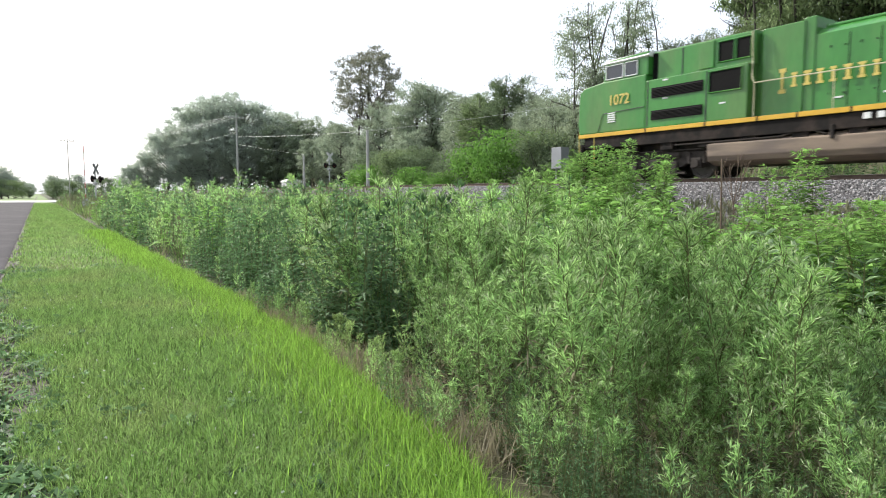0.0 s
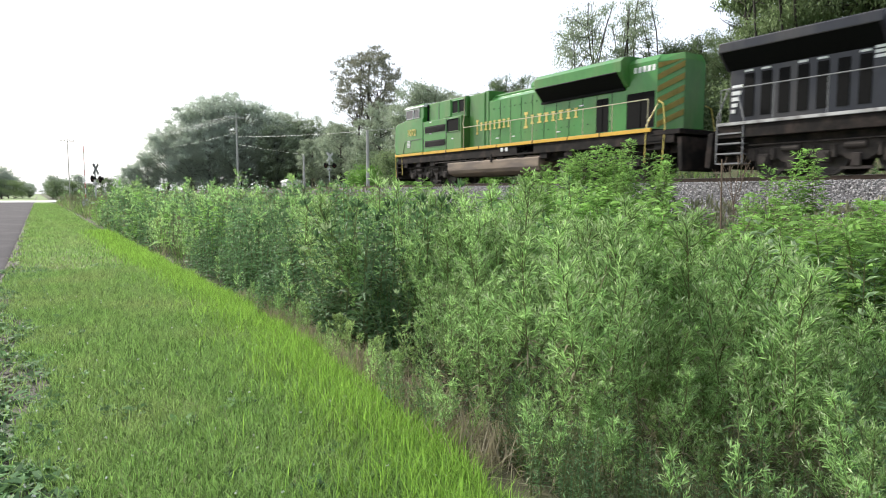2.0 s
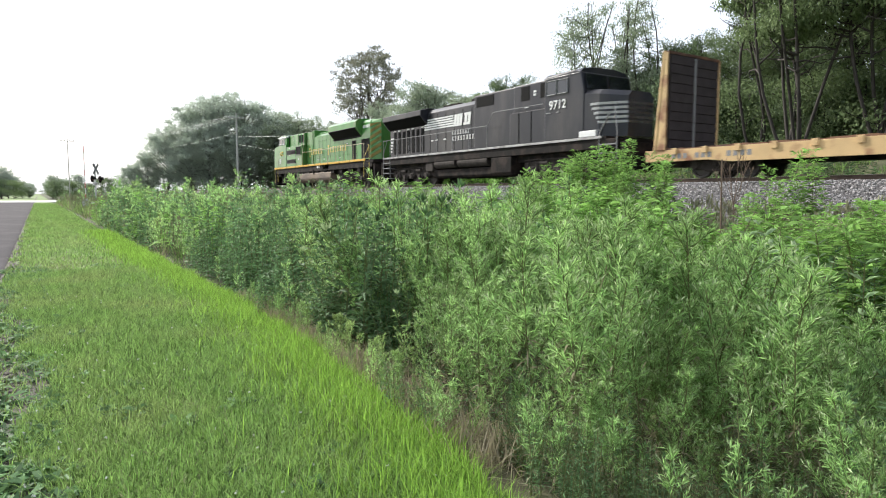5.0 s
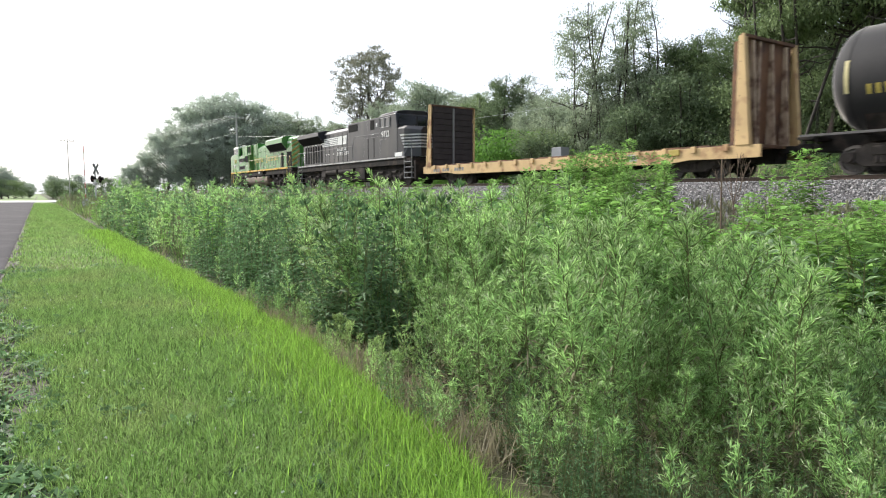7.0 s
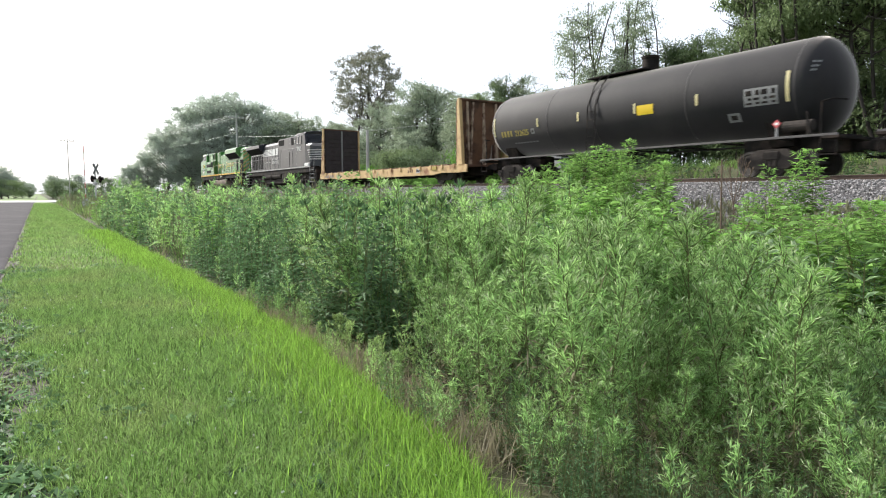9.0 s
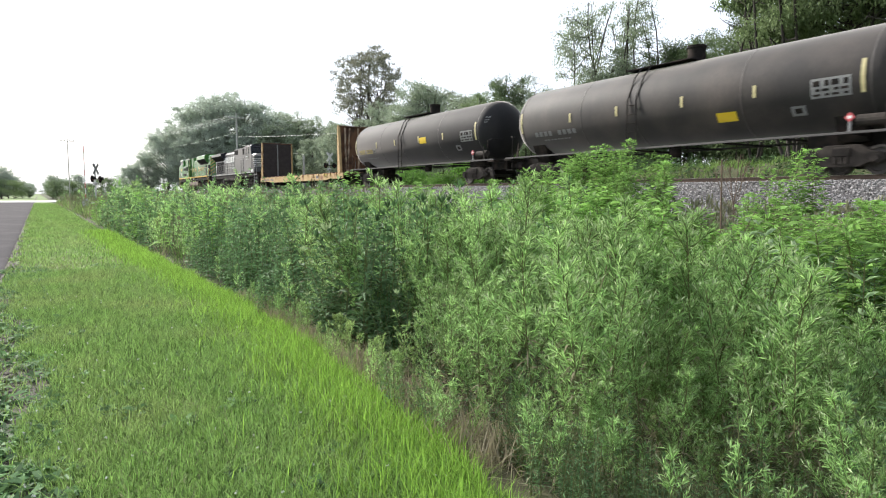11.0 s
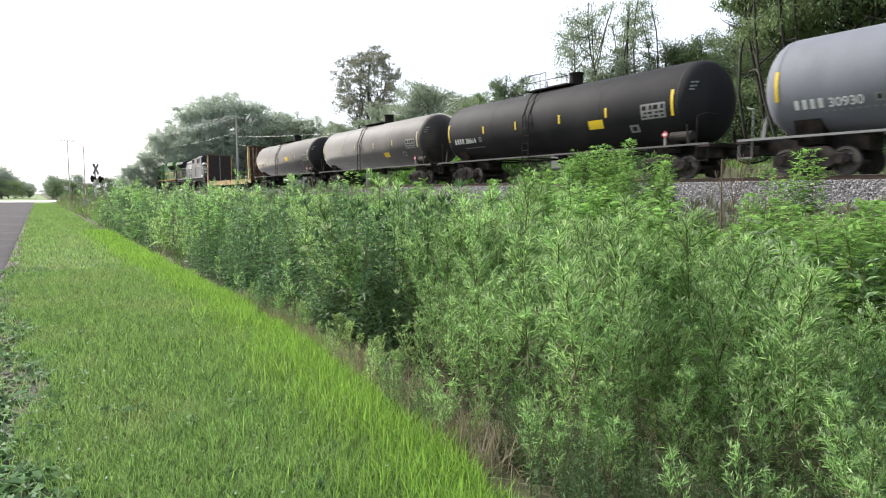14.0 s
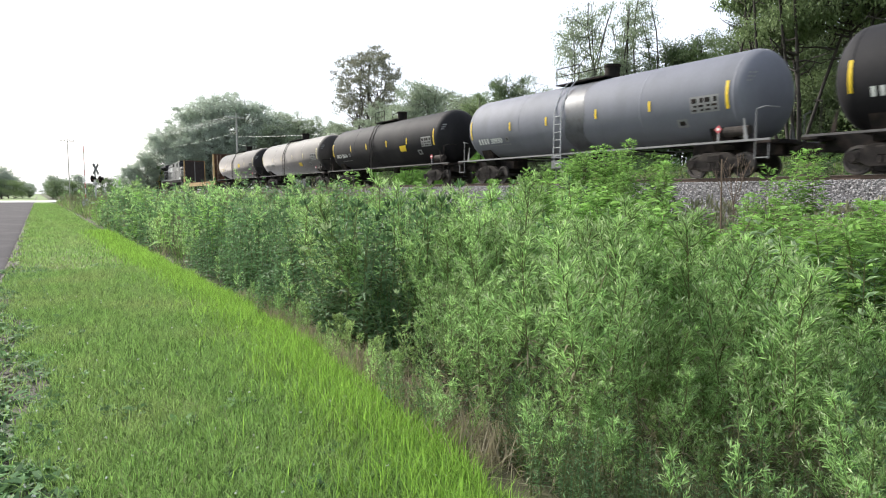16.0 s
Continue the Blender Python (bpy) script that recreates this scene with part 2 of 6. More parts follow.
def raw(name, verts, faces, mats, idx=None, smooth=False):
    """A mesh object from arrays of corners and of equal-sided faces."""
    me = bpy.data.meshes.new(name)
    verts, faces = np.asarray(verts, np.float32), np.asarray(faces, np.int32)
    k = faces.shape[1]
    me.vertices.add(len(verts))
    me.vertices.foreach_set("co", verts.ravel())
    me.loops.add(faces.size)
    me.loops.foreach_set("vertex_index", faces.ravel())
    me.polygons.add(len(faces))
    me.polygons.foreach_set("loop_start", np.arange(0, faces.size, k, dtype=np.int32))
    for q in mats:
        me.materials.append(q)
    if idx is not None:
        me.polygons.foreach_set("material_index", np.asarray(idx, np.int32))
    if smooth:
        me.polygons.foreach_set("use_smooth", np.ones(len(faces), bool))
    me.update()
    me.validate()
    return me


# ---- ground, roads, track ----
PROFILE = [(-3000, -0.6), (-60, -0.5), (-12, -0.3), (-9.0, -0.12), (-8.2, -0.05), (-0.75, -0.04), (-0.5, 0.0), (0.6, 0.015), (1.2, 0.01), (1.6, 0.0), (2.0, -0.03), (2.3, -0.08), (2.6, -0.16), (3.0, -0.28),
           (4.2, -0.45), (5.5, -0.5), (7.5, -0.45), (10, -0.3), (13, 0.1), (14.5, 0.3), (16.6, 0.55), (18.4, 0.8), (20, 1.2), (22, 1.2), (24.5, 1.1), (28, 1.0),
           (45, 1.0), (80, 1.2), (200, 1.0), (3000, 0.0)]
PX, PZ = np.array([p[0] for p in PROFILE]), np.array([p[1] for p in PROFILE])
TRACK_X, RAIL_Z = 20.9, 2.15


def ground_z(x, y):
    z = np.interp(x, PX, PZ)
    rough = np.clip((np.asarray(x) - 2.6) * 0.5, 0, 1) * np.clip((80 - np.abs(np.asarray(x) - 8)) / 60, 0, 1)
    bank = np.clip((np.asarray(x) - 24.2) / 5.5, 0, 1) * np.clip((34 - np.asarray(y)) / 9, 0, 1) * np.clip((np.asarray(y) + 60) / 40, 0, 1)
    z = z + 2.0 * bank * bank * (3 - 2 * bank)
    return z + rough * 0.10 * np.sin(np.asarray(y) * 0.9 + np.asarray(x) * 1.7) * np.sin(np.asarray(y) * 0.37 - np.asarray(x) * 0.6)


def sheet(name, xs, ys, zf, mats, label="", kind="structure", smooth=True, pick=None):
    gx, gy = np.meshgrid(xs, ys)
    v = np.stack([gx, gy, zf(gx, gy)], -1).reshape(-1, 3)
    nx, ny = len(xs), len(ys)
    i = (np.arange(ny - 1)[:, None] * nx + np.arange(nx - 1)[None, :]).ravel()
    f = np.stack([i, i + 1, i + nx + 1, i + nx], -1)
    idx = pick(v[f].mean(1)) if pick else None
    ob = new(name, raw(name, v, f, mats, idx, smooth))
    return tagged(ob, label, name.split("_")[0], kind=kind)


xs = np.unique(np.round(np.concatenate([PX, np.arange(-1.2, 3.41, 0.1), np.arange(3.5, 19, 0.35), np.linspace(23, 60, 30)]), 2))
ys = np.unique(np.concatenate([np.linspace(-400, -6, 20), np.arange(-5, 20, 0.22), np.arange(20, 80, 0.8), np.geomspace(80, 3500, 50)]))
VERGE_START = lambda y: np.interp(y, [7, 14], [-0.1, -0.55]) + 0.12 * np.sin(y * 2.3)
LAWN_EDGE = lambda y: np.interp(y, [0, 1.2, 2.5, 3.6, 5.25, 7, 9.5, 12.7, 17, 28], [1.6, 1.75, 1.92, 2.04, 2.26, 2.38, 2.5, 2.46, 2.43, 2.38]) + 0.04 * np.sin(y * 1.9 + 1) + 0.03 * np.sin(y * 4.3)
ground = sheet("ground", xs, ys, ground_z, [SOIL, TURF, GRAVEL], "rough weedy ground with a mown verge and a ditch",
               pick=lambda c: np.where((c[:, 0] < LAWN_EDGE(c[:, 1])) & (c[:, 0] > VERGE_START(c[:, 1])), 1, np.where((c[:, 0] <= 0.1) & (c[:, 0] > -0.9), 2, np.where(c[:, 0] <= -0.9, 1, 0))))

road = sheet("road", np.concatenate([np.linspace(-7.6, -1.4, 6), [-1.1, -0.9, -0.78, -0.70]]), np.concatenate([np.arange(-60, 139, 0.5)]),
             lambda x, y: 0.012 + 0.012 * np.clip((-x - 0.7) / 3, 0, 1) - 0.03 * (x > -0.75) + 0 * y, [ASPHALT], "worn dark asphalt road beside the verge")
crossroad = sheet("crossroad", np.linspace(-60, 14, 30), np.linspace(139.1, 170, 8), lambda x, y: 0.03 + 0 * x, [PALEROAD], "pale concrete road at the far junction")

bed = B()
solid(bed, [(-5.2, -1.725), (-1.75, -0.2), (1.75, -0.2), (4.2, -1.28)], -300, 900, "y")
bed = part("ballast_bed", bed, BALLASTBED)
bed.location = (TRACK_X, 0, RAIL_Z)
tagged(bed, "embankment of grey crushed stone under the track", "ballast", kind="structure")

# loose stones on the shoulder and between the ties
rng = np.random.default_rng(5)
ICO = np.array([(0, 0, 1), (0.9, 0, 0.25), (0.25, 0.85, 0.2), (-0.75, 0.5, 0.3), (-0.7, -0.55, 0.2), (0.3, -0.85, 0.3), (0, 0, -0.8)])
ICOF = np.array([(0, 1, 2), (0, 2, 3), (0, 3, 4), (0, 4, 5), (0, 5, 1), (6, 4, 3), (6, 1, 5)])


def stones(name, n, xf, yf, zf, lo, hi, mat, label):
    x, y = xf(n), yf(n)
    r = rng.uniform(lo, hi, n)
    a, b = rng.uniform(0, 6.28, n), rng.uniform(-0.6, 0.6, n)
    v = ICO[None] * (r[:, None, None] * rng.uniform(0.6, 1.3, (n, 1, 3))) * rng.uniform(0.8, 1.2, (n, 7, 1))
    ca, sa, cb, sb = np.cos(a)[:, None], np.sin(a)[:, None], np.cos(b)[:, None], np.sin(b)[:, None]
    vx, vy, vz = v[..., 0], v[..., 1] * cb - v[..., 2] * sb, v[..., 1] * sb + v[..., 2] * cb
    v = np.stack([vx * ca - vy * sa + x[:, None], vx * sa + vy * ca + y[:, None], vz + zf(x, y)[:, None]], -1)
    f = (ICOF[None] + 7 * np.arange(n)[:, None, None]).reshape(-1, 3)
    return tagged(new(name, raw(name, v.reshape(-1, 3), f, [mat])), label, "stone", kind="stuff")


def bed_z(x, y):
    return np.where(x < TRACK_X - 1.75, RAIL_Z - 0.2 + (x - TRACK_X + 1.75) * 0.442, RAIL_Z - 0.2) + 0.01


stones("ballast_stone", 32000, lambda n: TRACK_X - 1.2 - 3.7 * rng.random(n), lambda n: 3 + 36 * rng.random(n) ** 1.3, bed_z, 0.022, 0.046, BALLAST, "loose grey crushed ballast stones")
stones("verge_gravel", 5000, lambda n: -0.5 + 0.22 * rng.normal(size=n), lambda n: 2.5 + 26 * rng.random(n) ** 1.6, lambda x, y: ground_z(x, y) + 0.0, 0.006, 0.02, GRAVEL, "loose gravel along the edge of the road")

track = thing("railway_track", "steel rails on weathered wooden ties", "track")
track["kind"] = "structure"
track.location = (TRACK_X, 0, RAIL_Z)
for sx in (-1, 1):
    b = B()
    solid(b, [(-0.075, -0.18), (0.075, -0.18), (0.075, -0.165), (0.012, -0.14), (0.012, -0.045), (0.036, -0.035), (0.036, -0.004), (-0.036, -0.004), (-0.036, -0.035), (-0.012, -0.045), (-0.012, -0.14), (-0.075, -0.165)], -300, 900, "y")
    r = part("rail", b, RAIL, track)
    r.location.x = 0.755 * sx
    b = B()
    box(b, -0.034, 0.034, -300, 900, -0.006, 0)
    part("rail_head", b, RAILTOP, r, "polished running surface")
b = B()
box(b, -1.3, 1.3, -0.11, 0.11, -0.36, -0.185, 0.012)
tie_mesh = part("tie", b, TIE, track)
tie_mesh.location.y = -20
for i in range(1, 180):
    t = shared("tie", tie_mesh.data, track, pose(random.uniform(-0.04, 0.04), -20 + i * 0.54, 0, 0, 0, random.uniform(-1, 1)))


# ---- the train: each vehicle stands with its origin on the rail head, +y the way it goes, -x its near side ----
NEAR = -1.55
WHEELS = []          # (wheelset, its axle's place)
SPEED = 8.15


def wheel_mesh(r):
    b = B()
    for sx in (-1, 1):
        prof = [(0.0, 0.06), (0.10, 0.06), (0.13, 0.02), (r - 0.10, 0.02), (r - 0.08, 0.065), (r, 0.065), (r + 0.02, -0.05), (r - 0.02, -0.07), (r - 0.09, -0.06), (r - 0.12, -0.02), (0.13, -0.03), (0.0, -0.06)]
        n = 28
        rings = [[b.verts.new((sx * (0.77 + w), rr * math.cos(6.2832 * k / n), rr * math.sin(6.2832 * k / n))) for k in range(n)] for rr, w in prof[1:-1]]
        for p, q in zip(rings, rings[1:]):
            for k in range(n):
                b.faces.new((p[k], q[k], q[(k + 1) % n], p[(k + 1) % n]))
        b.faces.new(rings[0])
        b.faces.new(rings[-1])
        for k in range(3):
            a = 2.094 * k
            tube(b, (sx * 0.835, 0.06 * math.cos(a), 0.06 * math.sin(a)), (sx * 0.86, 0.06 * math.cos(a), 0.06 * math.sin(a)), 0.02, 6)
    tube(b, (-0.95, 0, 0), (0.95, 0, 0), 0.075, 12)
    bmesh.ops.recalc_face_normals(b, faces=b.faces)
    return b


def wheelset(car, y, r, mesh=None):
    w = part("wheelset", wheel_mesh(r), STEEL, car) if mesh is None else shared("wheelset", mesh, car)
    w.location = (0, y, r)
    WHEELS.append((w, y, r))
    return w.data


def car_truck(car, y, mesh=None):
    """A two-axle freight truck: cast side frames, bolster and springs."""
    if mesh:
        return shared("truck", mesh, car, pose(0, y, 0))
    b = B()
    for s in (-1, 1):
        pts = [(-1.15, 0.42), (-0.95, 0.30), (-0.72, 0.34), (-0.50, 0.22), (0.50, 0.22), (0.72, 0.34), (0.95, 0.30), (1.15, 0.42), (1.12, 0.60), (0.80, 0.66), (0.45, 0.86), (-0.45, 0.86), (-0.80, 0.66), (-1.12, 0.60)]
        solid(b, pts, s * 0.93, s * 1.12, "x", 0.02)
        for k in (-0.16, 0, 0.16):
            tube(b, (s * 1.13, k, 0.32), (s * 1.13, k, 0.52), 0.065, 10)
        box(b, s * 1.0, s * 1.19, -0.26, 0.26, 0.53, 0.78, 0.03)
        for k in (-0.88, 0.88):
            tube(b, (s * 1.08, k, 0.46), (s * 1.20, k, 0.46), 0.11, 12)
            box(b, s * 1.0, s * 1.16, k - 0.15, k + 0.15, 0.40, 0.64, 0.02)
    box(b, -1.15, 1.15, -0.2, 0.2, 0.52, 0.80, 0.03)
    t = part("truck", b, TRUCK, car, "dusty cast steel truck frame")
    t.location.y = y
    return t


def loco_truck(car, y, s_y=1):
    b = B()
    for s in (-1, 1):
        pts = [(-2.45, 0.62), (-2.3, 0.50), (-1.95, 0.66), (-1.55, 0.66), (-1.2, 0.42), (-0.7, 0.42), (-0.35, 0.64), (0.35, 0.64), (0.7, 0.42), (1.2, 0.42), (1.55, 0.66), (1.95, 0.66), (2.3, 0.50), (2.45, 0.62), (2.4, 0.92), (1.2, 1.0), (-1.2, 1.0), (-2.4, 0.92)]
        solid(b, pts, s * 1.02, s * 1.2, "x", 0.025)
        for k in (-1.83, 0, 1.83):
            box(b, s * 1.06, s * 1.30, k - 0.2, k + 0.2, 0.36, 0.72, 0.04)
            tube(b, (s * 1.28, k, 0.53), (s * 1.36, k, 0.53), 0.15, 14)
            for q in (-0.3, 0.3):
                tube(b, (s * 1.2, k + q, 0.52), (s * 1.2, k + q, 0.9), 0.08, 10)
        for k in (-0.92, 0.92):
            tube(b, (s * 1.24, k - 0.25, 0.86), (s * 1.24, k + 0.3, 0.86), 0.11, 12)
            box(b, s * 1.2, s * 1.28, k - 0.45, k + 0.45, 0.16, 0.24)
            box(b, s * 1.18, s * 1.3, k - 0.12, k + 0.12, 0.24, 0.62, 0.02)
        path(b, [(s * 1.3, -2.3, 1.02), (s * 1.3, 2.3, 1.02)], 0.025)
    box(b, -1.05, 1.05, -1.2, 1.2, 0.55, 1.05, 0.03)
    t = part("truck", b, TRUCK, car, "dusty three-axle locomotive truck")
    t.location.y = y
    m = None
    for k in (-1.83, 0, 1.83):
        m = wheelset(car, y + k, 0.53, m)
    return t


def coupler(car, y, s):
    b = B()
    box(b, -0.12, 0.12, min(y, y + s * 0.75), max(y, y + s * 0.75), 0.76, 1.0, 0.03)
    box(b, -0.2, 0.2, min(y + s * 0.62, y + s * 0.98), max(y + s * 0.62, y + s * 0.98), 0.70, 1.04, 0.05)
    path(b, [(0.35, y, 0.95), (0.3, y + s * 0.4, 0.6), (0.22, y + s * 0.8, 0.5), (0.12, y + s * 1.0, 0.62)], 0.03)
    return part("coupler", b, UNDER, car, "knuckle coupler with an air hose")


def rails(car, name, posts, y0, y1, z0, z1, mat, x=NEAR, r=0.019):
    b = B()
    path(b, [(x, y0, z0), (x, y0, z1), (x, y1, z1), (x, y1, z0)], r)
    for p in posts:
        tube(b, (x, p, z0), (x, p, z1), r * 0.9, 6)
    return part(name, b, mat, car)


def letters(car, name, y0, y1, z, h, n, x, mat, first=1.35, label=""):
    """A line of lettering as plain upright bars, each as large as its letter. It reads towards -y."""
    b = B()
    step = (y0 - y1) / n
    for i in range(n):
        hh = h * (first if i == 0 else 1.0)
        zz = z - (hh - h) * 0.5
        w = step * (0.44, 0.38, 0.48)[i % 3]
        ya = y0 - i * step
        stem = 0.5 if i == 0 else 0.62
        box(b, x - 0.006, x + 0.004, ya - w * (0.5 + stem / 2), ya - w * (0.5 - stem / 2), zz + 0.004, zz + hh - 0.004)
        for z0 in (zz, zz + hh * 0.84):
            box(b, x - 0.009, x + 0.002, ya - w * 1.12, ya + w * 0.12, z0, z0 + hh * 0.16)
    return pieces(name, b, mat, car, label)


SIDE = Matrix(((0, 0, -1, 0), (-1, 0, 0, 0), (0, 1, 0, 0), (0, 0, 0, 1)))   # text that faces -x and reads towards -y


def side_at(x, y, z):
    return Matrix.Translation((x, y, z)) @ SIDE


def green_locomotive():
    car = thing("locomotive", "green diesel locomotive with yellow stripe and lettering on rails", "locomotive", "train")
    b = B()   # frame and walkway
    box(b, -1.5, 1.5, -10.0, 10.7, 1.30, 1.74, 0.02)
    box(b, -1.1, 1.1, -10.3, 11.0, 0.95, 1.32, 0.02)
    for y in np.arange(-9.6, 10, 1.6):
        box(b, -1.45, -1.2, y, y + 0.5, 1.05, 1.32, 0.02)
        box(b, 1.2, 1.45, y, y + 0.5, 1.05, 1.32, 0.02)
    part("underframe", b, UNDER, car, "grimy dark underframe")
    b = B()
    for s in (-1, 1):
        box(b, s * 1.5, s * 1.56, -9.0, 11.0, 1.75, 1.90, 0.01)
    pieces("sill_stripe", b, YELLOW, car, "yellow frame stripe")
    b = B()
    box(b, -1.5, 1.5, -9.0, 10.9, 1.745, 1.88)
    part("walkway", b, UNDER, car)
    # nose: full width, sloping top
    b = B()
    solid(b, [(11.0, 1.9), (11.08, 2.4), (11.02, 3.62), (10.75, 3.80), (9.75, 3.92), (7.6, 3.92), (7.6, 1.9)], -1.53, 1.53, "x", 0.05)
    part("nose", b, GREEN, car)
    b = B()
    for k in range(5):
        box(b, NEAR - 0.01, NEAR + 0.03, 9.05, 9.42, 2.28 + 0.085 * k, 2.33 + 0.085 * k)
    pieces("nose_louver", b, WHITE, car, "white louvres on the nose side")
    b = B()
    path(b, [(NEAR, 9.95, 1.95), (NEAR, 9.7, 2.65), (NEAR, 7.65, 2.72)], 0.012)
    part("nose_seam", b, BLACK, car)
    # cab
    b = B()
    solid(b, [(9.75, 3.90), (9.62, 4.58), (9.5, 4.72), (7.55, 4.78), (7.55, 3.90)], -1.48, 1.48, "x", 0.04)
    cab = part("cab", b, GREEN, car)
    b = B()
    solid(b, [(-1.56, 4.60), (-1.35, 4.78), (-0.6, 4.87), (0.6, 4.87), (1.35, 4.78), (1.56, 4.60), (1.5, 4.56), (-1.5, 4.56)], 7.5, 9.75, "y", 0.02)
    part("cab_roof", b, ROOFWHITE, cab, "white cab roof")
    for y0, y1 in ((8.72, 9.58), (8.02, 8.62)):
        b = B()
        box(b, -1.505, -1.47, y0, y1, 3.98, 4.50)
        w = part("cab_window", b, GLASS, cab, "dark cab side window")
        b = B()
        path(b, [(-1.515, y0, 3.98), (-1.515, y1, 3.98), (-1.515, y1, 4.50), (-1.515, y0, 4.50), (-1.515, y0, 3.98)], 0.022)
        part("window_frame", b, ROOFWHITE, w)
    b = B()
    box(b, -1.2, 1.2, 9.66, 9.74, 4.0, 4.5, 0.01)
    pieces("windshield", b, GLASS, cab)
    b = B()
    box(b, -0.55, 0.55, 9.4, 9.8, 4.72, 4.98, 0.04)
    part("headlight_box", b, GREEN, cab)
    # electrical cabinet with louvred doors, full width below and set back above
    b = B()
    box(b, -1.53, 1.53, 3.55, 7.58, 1.9, 3.66, 0.03)
    cabinet = part("electrical_cabinet", b, GREEN, car)
    b = B()
    box(b, -1.25, 1.25, 3.5, 7.55, 3.6, 4.72, 0.06)
    part("upper_cabinet", b, GREEN, car)
    b = B()
    box(b, -1.10, 1.10, 2.02, 3.36, 1.9, 4.70, 0.04)
    box(b, -0.95, 0.95, 3.3, 3.6, 1.9, 4.6)
    part("filter_housing", b, GREEN, car)
    for z0, z1, y0, y1 in ((2.20, 2.52, 5.15, 7.32), (3.0, 3.35, 5.15, 7.32)):
        b = B()
        for k in range(7):
            zz = z0 + (z1 - z0) * k / 7
            solid(b, [(-1.545, zz), (-1.57, zz - 0.03), (-1.53, zz + 0.02)], y0, y1, "y")
        box(b, -1.542, -1.5, y0, y1, z0, z1)
        pieces("louver_panel", b, SCREEN, cabinet, "dark louvred vent")
    for y0, y1, z0, z1, x in ((3.74, 4.93, 2.85, 3.56, -1.55), (3.62, 4.15, 3.88, 4.56, -1.27), (4.22, 4.8, 3.88, 4.56, -1.27)):
        b = B()
        box(b, x - 0.0, x + 0.06, y0, y1, z0, z1)
        s = part("screen", b, SCREEN, cabinet, "dark air intake screen")
        b = B()
        path(b, [(x - 0.01, y0, z0), (x - 0.01, y1, z0), (x - 0.01, y1, z1), (x - 0.01, y0, z1), (x - 0.01, y0, z0)], 0.025, 4)
        part("screen_frame", b, GREEN, s)
    for y in (5.03, 7.5):
        b = B()
        box(b, -1.545, -1.52, y - 0.015, y + 0.015, 1.95, 3.62)
        part("door_seam", b, BLACK, cabinet)
    # first strip paints in the shade of a recess; the others are seams
    for y0, y1, z0, z1, mat in ((7.28, 7.5, 3.72, 4.66, SCREEN), (5.1, 5.17, 3.68, 4.66, BLACK), (6.2, 6.24, 3.68, 4.66, BLACK)):
        b = B()
        box(b, -1.262, -1.24, y0, y1, z0, z1)
        part("cabinet_seam", b, mat, cabinet)
    b = B()
    box(b, -1.3, -1.2, 4.95, 5.5, 3.75, 4.66, 0.02)
    part("vent_cover", b, GREEN, cabinet)
    # long hood
    b = B()
    solid(b, [(-1.02, 1.88), (-1.02, 4.20), (-0.72, 4.42), (0.72, 4.42), (1.02, 4.20), (1.02, 1.88)], -8.8, 1.75, "y", 0.02)
    hood = part("long_hood", b, GREEN, car)
    b = B()
    box(b, -1.05, 1.05, 1.72, 2.1, 1.9, 4.78, 0.04)
    part("bulkhead_section", b, GREEN, car)
    b = B()
    box(b, -0.75, 0.75, -2.6, 1.6, 4.40, 4.52, 0.05)
    tube(b, (0, -1.6, 4.5), (0, -0.6, 4.78), 0.22, 12)
    part("roof_hatch", b, GREEN, hood)
    # door seams and latches along the hood
    b = B()
    for y in np.arange(-6.6, 1.6, 0.82):
        box(b, -1.028, -1.015, y - 0.012, y + 0.012, 2.0, 4.1)
    pieces("hood_door_seam", b, SCREEN, hood)
    b = B()
    for i, y in enumerate(np.arange(-6.5, 1.5, 0.41)):
        box(b, -1.04, -1.015, y - 0.015, y + 0.015, 2.37 + 0.02 * (i % 3), 2.43)
        box(b, -1.04, -1.015, y - 0.015, y + 0.015, 3.74, 3.79 + 0.02 * (i % 2))
    pieces("hood_latch", b, SCREEN, hood)
    # flared radiators
    b = B()
    for s in (-1, 1):
        solid(b, [(s * 1.0, 3.62), (s * 1.5, 4.20), (s * 1.5, 4.62), (s * 1.3, 4.80), (s * 0.9, 4.86)], -7.45, -2.32, "y", 0.02)
    box(b, -0.95, 0.95, -7.45, -2.32, 4.3, 4.86)
    rad = part("radiator", b, GREEN, hood, "flared radiator housing")
    b = B()
    for s in (-1, 1):
        solid(b, [(s * 1.03, 3.64), (s * 1.525, 4.20), (s * 1.49, 4.25), (s * 1.0, 3.70)], -7.25, -2.42, "y")
    for s in (-1, 1):
        box(b, s * 1.0, s * 1.1, -7.3, -2.38, 3.55, 3.65)
    pieces("radiator_grille", b, SCREEN, rad, "dark radiator grille")
    # tail with striped end
    b = B()
    solid(b, [(-1.02, 1.88), (-1.02, 4.50), (-0.8, 4.72), (0.8, 4.72), (1.02, 4.50), (1.02, 1.88)], -8.83, -7.4, "y", 0.02)
    part("rear_hood", b, GREEN, car)
    b = B()
    lo, hi = [(-1.02, -8.82), (-0.6, -9.72), (0.6, -9.72), (1.02, -8.82)], None
    vs = [[b.verts.new((x, y, z)) for x, y in lo] for z in (1.88, 4.42)] + [[b.verts.new((x * 0.85, y + 0.1, 4.68)) for x, y in lo]]
    for p, q in zip(vs, vs[1:]):
        for k in range(4):
            b.faces.new((p[k], p[(k + 1) % 4], q[(k + 1) % 4], q[k]))
    b.faces.new(vs[-1])
    bmesh.ops.recalc_face_normals(b, faces=b.faces)
    tail = part("hood_end", b, GREEN, car)
    b = B()
